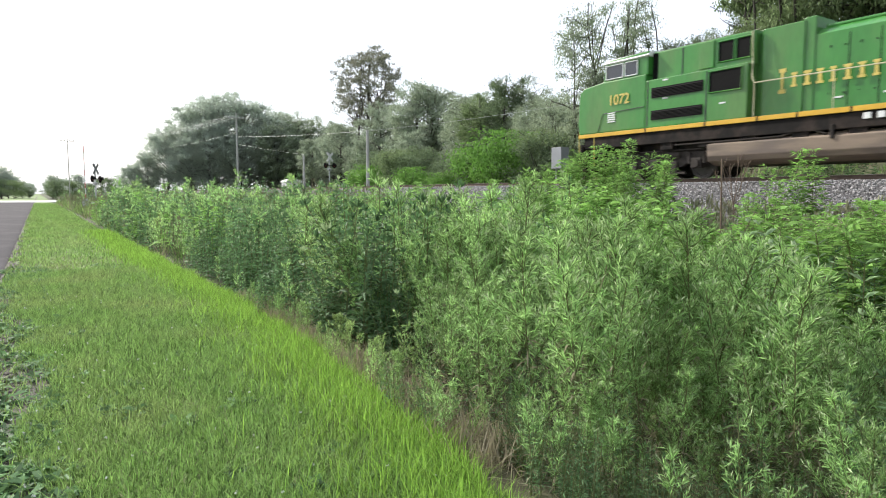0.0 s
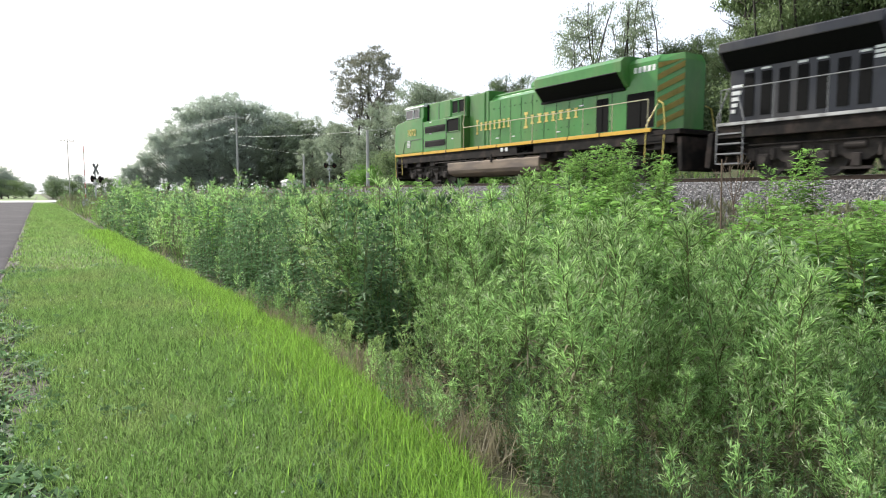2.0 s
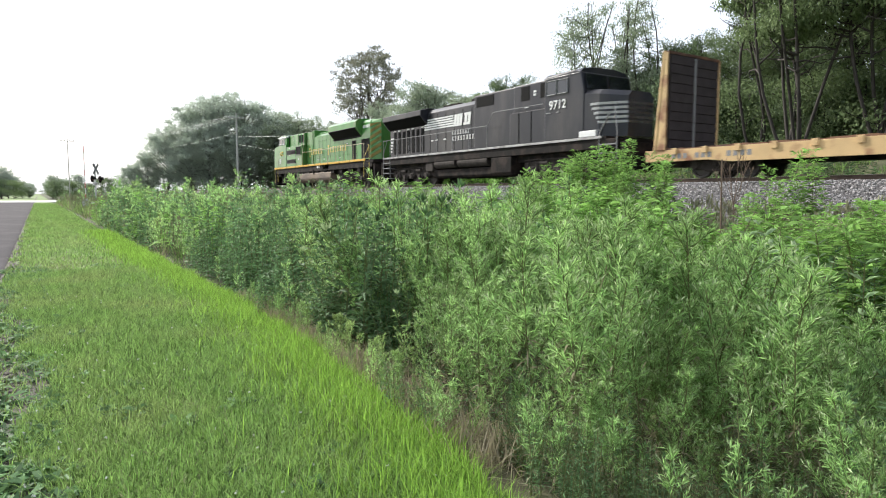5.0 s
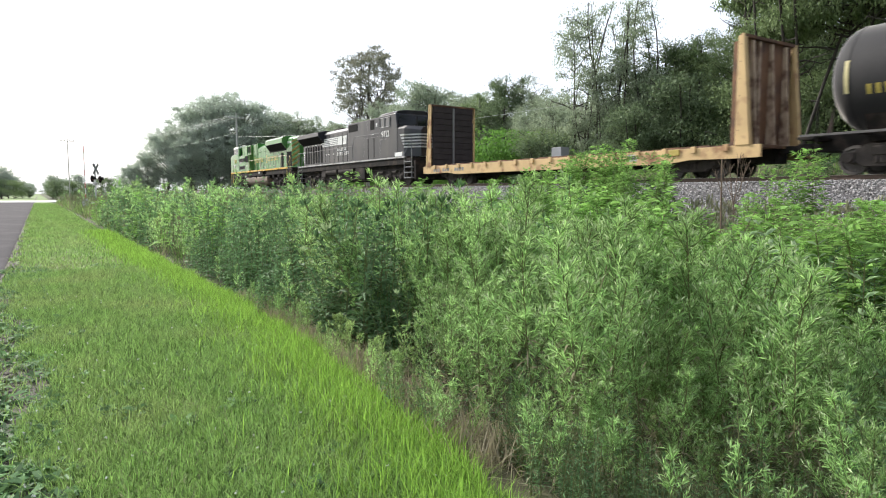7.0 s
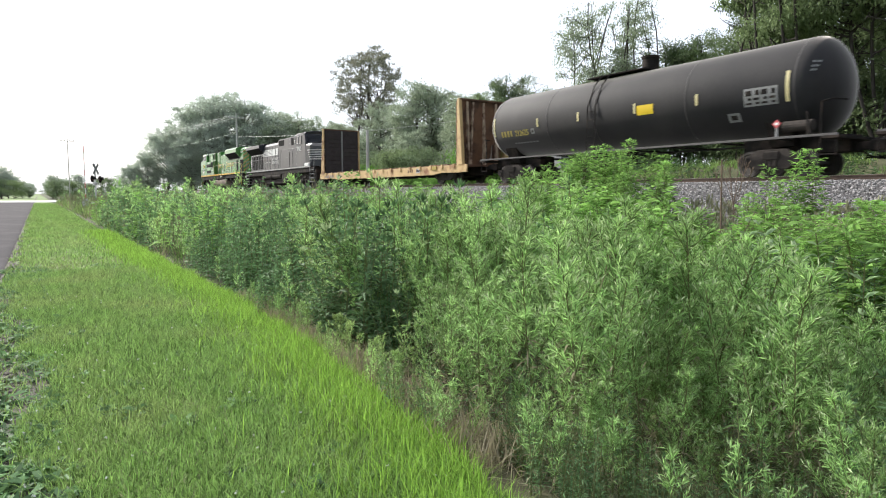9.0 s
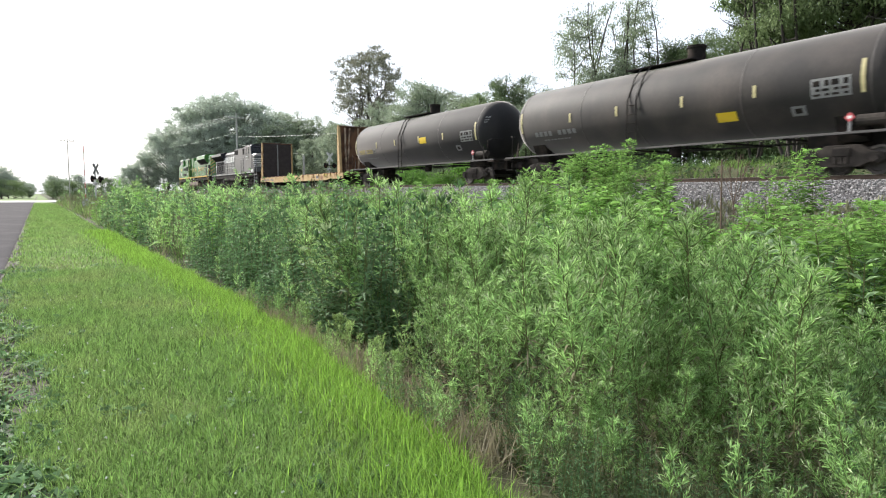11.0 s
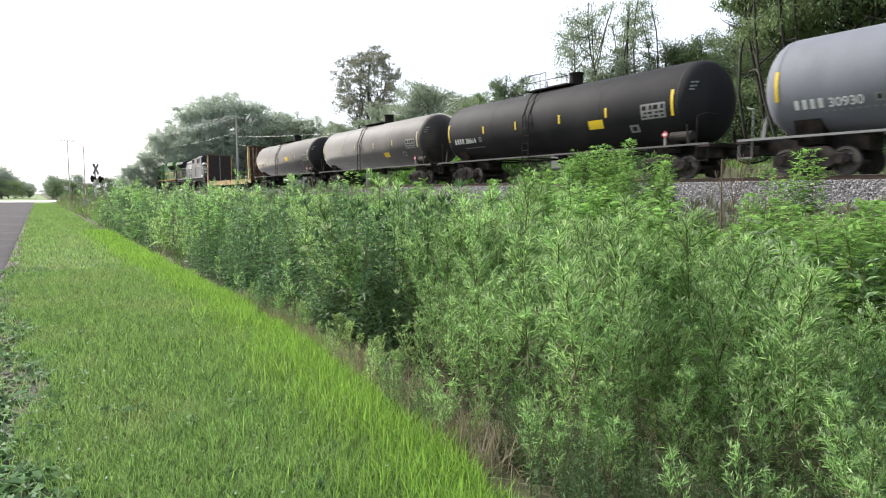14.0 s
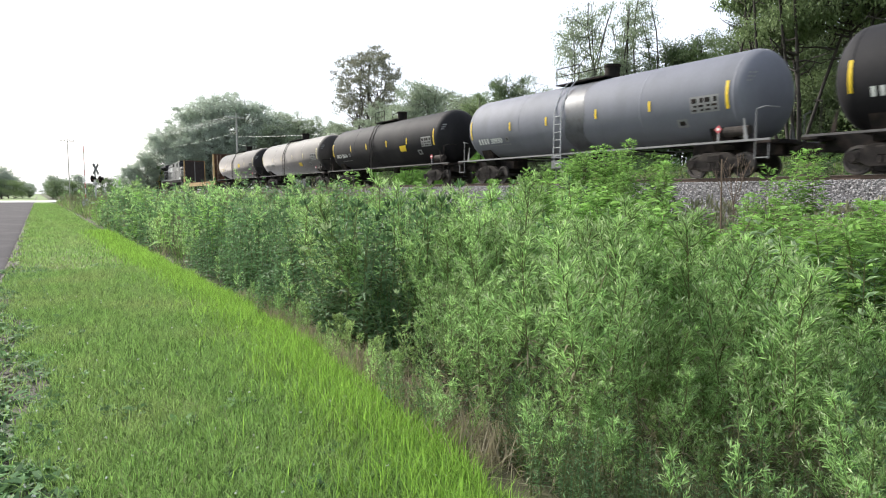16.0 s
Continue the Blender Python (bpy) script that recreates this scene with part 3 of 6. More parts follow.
    for k in range(6):      # slanted safety stripes on the near chamfer
        z0 = 1.95 + k * 0.44
        p, q = Vector((-1.03, -8.85, 0)), Vector((-0.62, -9.73, 0))
        o = Vector((-0.012, -0.006, 0))
        cs = [p + o + Vector((0, 0, z0)), q + o + Vector((0, 0, z0 + 0.42)), q + o + Vector((0, 0, z0 + 0.64)), p + o + Vector((0, 0, z0 + 0.22))]
        cs = [Vector((c.x, c.y, min(c.z, 4.42))) for c in cs]
        b.faces.new([b.verts.new(c) for c in cs])
    bmesh.ops.solidify(b, geom=b.faces[:], thickness=0.006)
    pieces("safety_stripe", b, DIRTYYELLOW, tail, "slanted yellow safety stripes")
    for y0, y1, z0, z1 in ((-6.42, -5.76, 2.0, 3.36), (-8.72, -7.38, 2.0, 3.36)):
        b = B()
        box(b, -1.035, -1.0, y0, y1, z0, z1)
        box(b, -1.05, -1.0, (y0 + y1) / 2 - 0.015, (y0 + y1) / 2 + 0.015, z0, z1)
        part("vent_door", b, SCREEN, hood, "dark screened door")
    b = B()
    for k in range(5):
        box(b, -1.03, -1.0, -8.72 + 0.22 * k, -8.58 + 0.22 * k, 4.12, 4.34)
    pieces("number_mark", b, WHITE, hood, "pale small marks")
    letters(car, "lettering", 2.74, -0.3, 2.74, 0.44, 8, -1.108, LETTER, 1.75, "large yellow lettering")
    letters(car, "lettering", -1.12, -4.95, 2.74, 0.44, 8, -1.03, LETTER, 1.75, "large yellow lettering")
    writing("road_number", "1072", 0.56, LETTER, car, side_at(NEAR - 0.012, 9.40, 2.95), "yellow road number", 0.95)
    b = B()
    path(b, [(NEAR, 3.3, 2.97), (-1.5, 3.42, 3.2), (-1.36, 3.5, 3.7), (-1.3, 3.58, 4.66), (-1.0, 3.58, 4.76)], 0.02)
    part("grab_rail", b, CREAM, car, "cream climbing rail")
    b = B()
    for y, z in ((6.6, 2.9), (6.6, 3.55), (4.3, 2.45), (0.9, 2.25), (-0.4, 2.25), (-3.6, 2.2), (-5.0, 3.2)):
        box(b, -1.54 if y > 3 else -1.04, -1.5 if y > 3 else -1.0, y, y + 0.22, z, z + 0.05)
    pieces("label_plate", b, WHITE, car)
    b = B()
    for y in (7.54, 5.03, 3.16, 1.9, 0.4, -2.3, -4.6, -6.45):
        box(b, -1.565, -1.5, y - 0.03, y + 0.03, 1.74, 1.91)
    pieces("frame_joint", b, UNDER, car)
    # fuel tank, battery box
    b = B()
    solid(b, [(-1.42, 0.55), (-1.5, 0.72), (-1.5, 1.12), (-1.25, 1.27), (1.25, 1.27), (1.5, 1.12), (1.5, 0.72), (1.42, 0.55), (1.0, 0.40), (-1.0, 0.40)], -2.7, 4.95, "y", 0.03)
    part("fuel_tank", b, DUST, car, "brown dust-covered fuel tank")
    b = B()
    box(b, -1.5, -1.1, -2.35, -1.1, 1.36, 1.72, 0.02)
    part("battery_box", b, WHITE, car, "pale equipment box under the walkway")
    b = B()
    for y in (-0.45, -0.1):
        box(b, -1.53, -1.45, y, y + 0.2, 1.52, 1.7, 0.01)
    pieces("label_plate", b, WHITE, car)
    b = B()
    path(b, [(-1.45, 6.3, 1.2), (-1.45, 2.5, 1.22), (-1.45, 1.6, 1.4), (-1.45, 1.1, 1.2)], 0.03)
    tube(b, (-1.5, 0.9, 1.05), (-1.5, 0.9, 1.45), 0.06, 8)
    part("brake_pipe", b, TRUCK, car)
    rails(car, "handrail", [0.9, -0.7, -2.3, -3.9, -5.5, -7.1], 3.3, -8.85, 1.9, 2.97, CREAM)
    rails(car, "handrail", [0.9, -0.7, -2.3, -3.9, -5.5, -7.1], 3.3, -8.85, 1.9, 2.97, CREAM, x=1.55)
    for y in (10.95, -9.5):
        for s in (-1, 1):
            b = B()
            e = 1 if y > 0 else -1
            path(b, [(s * 1.5, y, 0.5), (s * 1.5, y + e * 0.1, 1.9), (s * 1.45, y - e * 0.05, 2.75), (s * 1.4, y - e * 0.3, 2.9)], 0.022)
            path(b, [(s * 1.5, y - e * 0.8, 0.6), (s * 1.5, y - e * 0.75, 2.0), (s * 1.2, y - e * 0.5, 2.8)], 0.022)
            part("grab_rail", b, LETTER, car, "yellow grab rail")
            b = B()
            for k in range(4):
                box(b, s * 0.95, s * 1.52, y - e * 0.75, y - e * 0.05, 0.42 + 0.33 * k, 0.46 + 0.33 * k)
            box(b, s * 0.93, s * 0.96, y - e * 0.78, y, 0.4, 1.75)
            pieces("step", b, UNDER, car)
    b = B()
    for y, e in ((-10.2, -1), (10.9, 1)):
        solid(b, [(y, 0.25), (y + e * 0.15, 0.3), (y + e * 0.1, 1.5), (y - e * 0.1, 1.5)], -1.45, 1.45, "x", 0.02)
    pieces("pilot_plate", b, UNDER, car)
    b = B()
    box(b, -1.52, 1.52, -10.25, -8.95, 1.6, 1.78, 0.02)
    part("rear_platform", b, UNDER, car)
    loco_truck(car, 7.35)
    loco_truck(car, -6.1)
    coupler(car, 10.9, 1)
    coupler(car, -10.2, -1)
    return car


def black_locomotive():
    car = thing("locomotive", "black diesel locomotive with white stripes, cab at its trailing end", "locomotive", "train")
    b = B()
    box(b, -1.5, 1.5, -9.8, 10.4, 1.28, 1.66, 0.02)
    box(b, -1.1, 1.1, -10.1, 10.6, 0.95, 1.3, 0.02)
    part("underframe", b, UNDER, car, "grimy dark underframe")
    b = B()
    for s in (-1, 1):
        box(b, s * 1.5, s * 1.56, -8.95, 10.3, 1.69, 1.79, 0.01)
    pieces("sill_stripe", b, PALEWHITE, car, "dusty white frame stripe")
    b = B()
    box(b, -1.5, 1.5, -9.15, 10.3, 1.66, 1.78)
    part("walkway", b, UNDER, car)
    b = B()
    solid(b, [(-1.0, 1.78), (-1.0, 4.22), (-0.75, 4.46), (0.75, 4.46), (1.0, 4.22), (1.0, 1.78)], 0.5, 10.25, "y", 0.03)
    hood = part("long_hood", b, BLACK, car)
    b = B()
    for s in (-1, 1):
        solid(b, [(s * 0.98, 3.55), (s * 1.5, 4.12), (s * 1.5, 4.42), (s * 0.9, 4.55)], 5.5, 10.4, "y", 0.03)
    box(b, -1.0, 1.0, 5.5, 10.4, 4.2, 4.56)
    wing = part("radiator", b, BLACK, hood, "wide overhanging radiator wing")
    b = B()
    for s in (-1, 1):
        solid(b, [(s * 1.0, 3.56), (s * 1.515, 4.11), (s * 1.48, 4.16), (s * 0.98, 3.64)], 5.6, 10.3, "y")
    pieces("radiator_grille", b, SCREEN, wing)
    b = B()
    box(b, -0.6, 0.6, 2.8, 4.4, 4.44, 4.6, 0.05)
    box(b, -0.35, 0.35, 1.0, 1.9, 4.44, 4.72, 0.06)
    pieces("exhaust_stack", b, UNDER, hood)
    b = B()
    for k, y in enumerate(np.arange(5.9, 9.9, 0.58)):
        box(b, -1.02, -0.99, y, y + 0.34, 2.0, 3.4)
    pieces("radiator_door", b, SCREEN, hood, "tall dark door openings")
    b = B()
    for k, y in enumerate(np.arange(5.9, 9.9, 0.58)):
        if k in (0, 2, 3, 5, 6):
            box(b, -1.03, -1.0, y + 0.05, y + 0.34, 3.46, 3.52)
    pieces("door_label", b, WHITE, hood)
    b = B()
    for k in range(5):
        w = 0.38 - 0.06 * k
        box(b, -1.03, -1.0, 10.15 - w, 10.15, 2.95 - 0.2 * k, 3.07 - 0.2 * k)
    pieces("end_stripe", b, WHITE, hood, "stepped white stripes at the hood end")
    b = B()
    for y in np.arange(0.9, 5.5, 0.86):
        box(b, -1.012, -0.995, y - 0.012, y + 0.012, 1.9, 4.1)
    pieces("hood_door_seam", b, SCREEN, hood)
    # the white emblem: long stripes and two slanted blocks, two lines of bars below
    b = B()
    for k in range(5):
        z0 = 3.24 + 0.135 * k
        box(b, -1.02, -1.0, 2.62 + 0.02 * k, 5.85, z0, z0 + 0.085)
    pieces("emblem_stripe", b, WHITE, hood, "white horizontal stripes")
    b = B()
    for y0, lean in ((2.66, -1), (2.38, 1), (2.1, -1), (1.62, 0), (1.3, 0)):
        for zz in ((3.22, 3.87),):
            w = 0.24
            sh = 0.10
            cs = [(y0, zz[0]), (y0 - w, zz[0]), (y0 - w - sh, zz[1]), (y0 - sh, zz[1])]
            solid(b, cs, -1.022, -1.0, "x")
    box(b, -1.021, -1.0, 1.08, 1.7, 3.22, 3.36)
    box(b, -1.021, -1.0, 0.98, 1.6, 3.73, 3.87)
    pieces("emblem_block", b, WHITE, hood, "slanted white emblem blocks")
    letters(car, "lettering", 2.8, 1.0, 2.76, 0.24, 7, -1.012, WHITE, 1.0, "small white lettering bars")
    letters(car, "lettering", 2.8, 0.55, 2.42, 0.24, 8, -1.012, WHITE, 1.0, "small white lettering bars")
    b = B()
    for y in (5.1, 4.6, 3.7):
        box(b, -1.02, -1.0, y - 0.25, y, 2.55, 2.62)
    pieces("label_plate", b, WHITE, hood)
    # blower and auxiliary cabs
    b = B()
    box(b, -1.12, 1.12, -2.95, 0.52, 1.78, 4.62, 0.06)
    aux = part("auxiliary_cab", b, BLACK, car)
    b = B()
    box(b, -1.14, -1.1, -1.2, 0.3, 3.98, 4.5)
    part("screen", b, SCREEN, aux, "dark air screen")
    b = B()
    box(b, -1.45, 1.45, -5.55, -2.9, 1.78, 3.3, 0.04)
    box(b, -1.2, 1.2, -5.55, -2.9, 3.2, 4.62, 0.06)
    elec = part("electrical_cabinet", b, BLACK, car)
    for y0, y1, z0, z1 in ((-4.06, -3.47, 3.85, 4.5), (-5.3, -4.85, 3.85, 4.5)):
        b = B()
        box(b, -1.22, -1.18, y0, y1, z0, z1)
        part("screen", b, SCREEN, elec)
    b = B()
    box(b, -1.23, -1.2, -4.55, -4.38, 4.14, 4.24)
    box(b, -1.23, -1.2, -4.55, -4.38, 4.0, 4.1)
    box(b, -1.23, -1.2, -4.0, -3.75, 3.5, 3.56)
    pieces("label_plate", b, WHITE, elec)
    for y in (-3.6, -4.5):
        b = B()
        box(b, -1.47, -1.44, y - 0.015, y + 0.015, 1.85, 3.25)
        part("door_seam", b, SCREEN, elec)
    # cab and nose
    b = B()
    solid(b, [(-5.85, 1.78), (-5.85, 4.62), (-7.75, 4.70), (-8.1, 4.55), (-8.28, 3.78), (-8.3, 1.78)], -1.5, 1.5, "x", 0.05)
    cab = part("cab", b, BLACK, car)
    cab.location.y = 0.4
    b = B()
    solid(b, [(-1.54, 4.52), (-1.3, 4.74), (-0.6, 4.84), (0.6, 4.84), (1.3, 4.74), (1.54, 4.52)], -8.05, -5.8, "y", 0.02)
    part("cab_roof", b, BLACK, cab)
    b = B()
    vs = []
    for y, hw, z1 in ((-8.25, 1.5, 3.78), (-9.0, 1.42, 3.72), (-9.95, 0.75, 3.6)):
        vs.append([b.verts.new(c) for c in ((-hw, y, 1.78), (-hw, y, z1 - 0.2), (-hw + 0.2, y, z1), (hw - 0.2, y, z1), (hw, y, z1 - 0.2), (hw, y, 1.78))])
    for p, q in zip(vs, vs[1:]):
        for k in range(6):
            b.faces.new((p[k], p[(k + 1) % 6], q[(k + 1) % 6], q[k]))
    b.faces.new(vs[0])
    b.faces.new(vs[-1])
    bmesh.ops.recalc_face_normals(b, faces=b.faces)
    nose = part("nose", b, BLACK, car)
    nose.location.y = 0.32
    b = B()
    for k in range(5):      # white stripes wrapped round the nose
        z0 = 2.32 + 0.19 * k
        y_in = -8.55 - 0.1 * (4 - k)
        e = 0.012
        p0, p1, p2 = Vector((-1.42 - 0.08 * (9.0 + y_in) / 0.75 - e, y_in, z0)), Vector((-1.42 - e, -9.0, z0)), Vector((-0.75 - e, -9.95 - e, z0))
        p3 = Vector((0.75, -9.95 - e, z0))
        up = Vector((0, 0, 0.10))
        for p, q in ((p0, p1), (p1, p2), (p2, p3)):
            b.faces.new([b.verts.new(c) for c in (p, q, q + up, p + up)])
    bmesh.ops.solidify(b, geom=b.faces[:], thickness=0.006)
    pieces("nose_stripe", b, WHITE, nose, "white stripes across the nose")
    b = B()
    for s in (-1, 1):
        vs = [b.verts.new(c) for c in ((s * 0.06, -8.315, 3.84), (s * 1.36, -8.315, 3.84), (s * 1.32, -8.16, 4.5), (s * 0.06, -8.16, 4.5))]
        b.faces.new(vs)
    bmesh.ops.solidify(b, geom=b.faces[:], thickness=0.02)
    pieces("windshield", b, GLASS, cab, "pair of blue-grey windshields")
    for y0, y1 in ((-6.62, -6.0), (-7.34, -6.7)):
        b = B()
        box(b, -1.52, -1.48, y0, y1, 3.80, 4.40)
        w = part("cab_window", b, GLASS, cab)
        b = B()
        path(b, [(-1.53, y0, 3.80), (-1.53, y1, 3.80), (-1.53, y1, 4.40), (-1.53, y0, 4.40), (-1.53, y0, 3.80)], 0.025, 4)
        part("window_frame", b, DECAL, w)
    writing("road_number", "9712", 0.54, WHITE, car, side_at(-1.525, -5.78, 3.17), "white road number", 1.0)
    b = B()
    box(b, -1.53, -1.5, -6.3, -5.95, 3.0, 3.05)
    box(b, -1.53, -1.5, -6.85, -6.65, 3.0, 3.05)
    pieces("label_plate", b, DECAL, cab)
    b = B()
    box(b, -1.57, -1.3, -8.65, -7.7, 1.80, 2.06, 0.02)
    part("sand_filler", b, WHITE, car, "white panel beside the nose")
    # tanks and air reservoirs below the frame
    b = B()
    box(b, -1.45, 1.45, 4.2, 5.0, 0.75, 1.4, 0.04)
    part("equipment_box", b, TRUCK, car)
    for y0, y1 in ((1.9, 4.0), (-1.1, 1.6)):
        b = B()
        tube(b, (-1.25, y0, 1.14), (-1.25, y1, 1.14), 0.26, 18)
        part("air_reservoir", b, TRUCK, car, "dusty air reservoir")
    b = B()
    solid(b, [(-1.4, 0.35), (-1.5, 0.5), (-1.5, 1.25), (1.5, 1.25), (1.5, 0.5), (1.4, 0.35)], -3.1, -1.5, "y", 0.03)
    solid(b, [(-1.2, 0.35), (-1.3, 0.45), (-1.3, 0.82), (1.3, 0.82), (1.3, 0.45), (1.2, 0.35)], -1.5, 4.4, "y", 0.03)
    part("fuel_tank", b, UNDER, car)
    rails(car, "handrail", [8.4, 6.8, 5.2, 3.6, 2.0, 0.4], 10.2, -1.2, 1.8, 2.88, DECAL)
    b = B()
    path(b, [(NEAR, -1.2, 2.88), (NEAR, -1.7, 3.5), (NEAR, -5.42, 3.48)], 0.019)
    part("handrail", b, DECAL, car)
    for y in (-9.75, 10.35):
        e = 1 if y > 0 else -1
        for s in (-1, 1):
            b = B()
            path(b, [(s * 1.5, y, 0.45), (s * 1.5, y - e * 0.02, 2.0), (s * 1.35, y - e * 0.3, 2.95)], 0.025)
            path(b, [(s * 1.5, y - e * 0.95, 0.45), (s * 1.5, y - e * 0.95, 1.9), (s * 1.3, y - e * 0.6, 2.7)], 0.025)
            part("grab_rail", b, DECAL, car, "pale grab rail")
            b = B()
            for k in range(4):
                box(b, s * 0.95, s * 1.52, y - e * 0.9, y - e * 0.05, 0.42 + 0.33 * k, 0.46 + 0.33 * k)
                box(b, s * 1.51, s * 1.535, y - e * 0.9, y - e * 0.05, 0.42 + 0.33 * k, 0.47 + 0.33 * k)
            pieces("step", b, DECAL, car, "pale-edged boarding steps")
            b = B()
            box(b, s * 0.93, s * 0.96, min(y, y - e), max(y, y - e), 0.4, 1.7)
            part("step_well", b, UNDER, car)
    b = B()
    solid(b, [(-9.95, 0.3), (-10.15, 0.35), (-10.1, 1.5), (-9.85, 1.5)], -1.45, 1.45, "x", 0.02)
    solid(b, [(10.6, 0.3), (10.8, 0.35), (10.7, 1.5), (10.5, 1.5)], -1.45, 1.45, "x", 0.02)
    pieces("pilot_plate", b, UNDER, car)
    loco_truck(car, 7.0)
    loco_truck(car, -6.2)
    coupler(car, 10.4, 1)
    coupler(car, -9.85, -1)
    return car


def bulkhead_flatcar():
    car = thing("bulkhead_flatcar", "empty yellow bulkhead flatcar with rusty end walls", "freight car", "train")
    b = B()
    box(b, -1.45, 1.45, -10.4, 10.4, 0.92, 1.02, 0.01)
    part("deck", b, RUST, car, "worn rusty deck")
    b = B()
    for s in (-1, 1):
        solid(b, [(-10.4, 1.03), (10.4, 1.03), (10.4, 0.62), (9.6, 0.60), (7.8, 0.62), (6.9, 0.52), (-6.9, 0.52), (-7.8, 0.62), (-9.6, 0.60), (-10.4, 0.62)], s * 1.46, s * 1.55, "x", 0.01)
    for s in (-1, 1):
        for y in np.arange(-9.8, 9.6, 0.62):
            e = B()
            box(e, s * 1.38, s * 1.53, y, y + 0.56 + 0.1 * random.random(), 1.022, 1.06 + 0.05 * random.random())
            part("deck_board", e, RUST, car)
    pieces("side_sill", b, FLATYELLOW, car, "faded yellow side sill")
    b = B()
    for s in (-1, 1):
        for y in np.arange(-9.2, 9.4, 1.22):
            box(b, s * 1.55, s * 1.61, y - 0.09, y + 0.09, 0.86, 1.08, 0.01)
    pieces("stake_pocket", b, FLATYELLOW, car)
    b = B()
    for i, y in enumerate(np.arange(6.2, 9.2, 0.24)):
        if i not in (4, 5, 9):
            box(b, -1.556, -1.545, y, y + 0.15, 0.7, 0.88)
    pieces("reporting_mark", b, DECAL, car, "pale lettering bars on the sill")
    b = B()
    for y in (-4.0, -4.24, -4.48):
        box(b, -1.556, -1.545, y - 0.16, y - 0.05, 0.74, 0.9)
    pieces("owner_mark", b, RUST, car, "faded red-brown mark bars on the sill")
    b = B()
    box(b, -1.556, -1.545, -5.5, -5.05, 0.68, 0.95)
    panel = part("data_panel", b, PALEWHITE, car, "pale stencilled data panel")
    b = B()
    for k in range(3):
        box(b, -1.562, -1.55, -5.44 + 0.13 * k, -5.36 + 0.13 * k, 0.74, 0.88)
    pieces("panel_bar", b, UNDER, panel)
    b = B()
    box(b, -1.60, -1.55, -7.4, -7.0, 0.80, 1.02, 0.01)
    part("repair_plate", b, DIRTYYELLOW, car, "dull yellow plate on the sill")
    b = B()
    box(b, -0.4, 0.4, -10.2, 10.2, 0.45, 0.92)
    for y in np.arange(-6.5, 7, 2.0):
        box(b, -1.4, 1.4, y, y + 0.12, 0.6, 0.92)
    part("centre_sill", b, UNDER, car)
    for e in (-1, 1):
        y0 = e * 9.53          # inner face of the end wall
        wall = B()
        box(wall, -1.42, 1.42, min(y0, y0 + e * 0.06), max(y0, y0 + e * 0.06), 1.02, 4.50)
        wall = part("end_wall", wall, PANELDARK if e > 0 else RUST, car, "steel end wall")
        for s in (-1, 1):
            b = B()
            solid(b, [(y0 - e * 0.02, 1.03), (y0 - e * 0.02, 4.55), (y0 + e * 0.16, 4.55), (y0 + e * 0.46, 1.03)], s * 1.505, s * 1.58, "x", 0.01)
            part("corner_post", b, FLATYELLOW, wall, "tapered yellow corner post")
            b = B()
            solid(b, [(y0 + e * 0.10, 4.6), (y0 + e * 0.17, 4.6), (y0 + e * 0.50, 1.03), (y0 + e * 0.40, 1.03)], s * 1.40, s * 1.60, "x")
            part("post_flange", b, FLATYELLOW, wall)
            b = B()
            for z in np.arange(1.5, 4.4, 0.55):
                box(b, s * 1.555, s * 1.58, y0 + e * 0.06, y0 + e * 0.10, z, z + 0.035)
            pieces("grab_iron", b, RUST, wall)
        for x, lean in ((-1.0, 0.0), (-0.6, -0.3), (0.1, 0.0), (0.95, 0.0)):
            b = B()
            solid(b, [(y0 + e * 0.05, 1.03), (y0 + e * 0.05, 4.45), (y0 + e * 0.14, 4.45), (y0 + e * 0.36, 1.03)], x - 0.03, x + 0.03, "x")
            solid(b, [(y0 + e * 0.14, 4.45), (y0 + e * 0.17, 4.45), (y0 + e * 0.39, 1.03), (y0 + e * 0.36, 1.03)], x - 0.05, x + 0.05, "x")
            for v in b.verts:
                v.co.x += lean * (4.45 - v.co.z) / 3.4
            part("rib", b, DUSTYRUST_SKYLIT, wall, "dusty pale vertical rib")
        b = B()
        box(b, -1.5, 1.5, min(y0 - e * 0.03, y0 + e * 0.18), max(y0 - e * 0.03, y0 + e * 0.18), 4.5, 4.6, 0.01)
        part("top_rail", b, RUST, wall)
        if e < 0:
            b = B()
            for x in np.arange(-1.5, 1.4, 0.3):
                box(b, x, x + 0.285, y0 + 0.005, y0 + 0.22, 1.06, 4.4, 0.01)
            pieces("lining_plank", b, RUST, wall, "rust-stained upright lining planks")
        if e > 0:
            b = B()
            for z in np.arange(1.1, 4.4, 0.34):
                box(b, -1.4, 1.4, y0 - 0.045, y0 - 0.005, z, z + 0.31, 0.006)
            pieces("lining_board", b, PANELDARK, wall, "dark horizontal lining boards")
            b = B()
            box(b, -0.06, 0.06, y0 - 0.07, y0 - 0.04, 1.1, 4.45)
            part("lining_batten", b, DECAL, wall)
    m = car_truck(car, 7.6)
    car_truck(car, -7.6, m.data)
    wm = None
    for y in (7.6, -7.6):
        for k in (-0.88, 0.88):
            wm = wheelset(car, y + k, 0.42, wm)
    coupler(car, 10.2, 1)
    coupler(car, -10.2, -1)
    return car


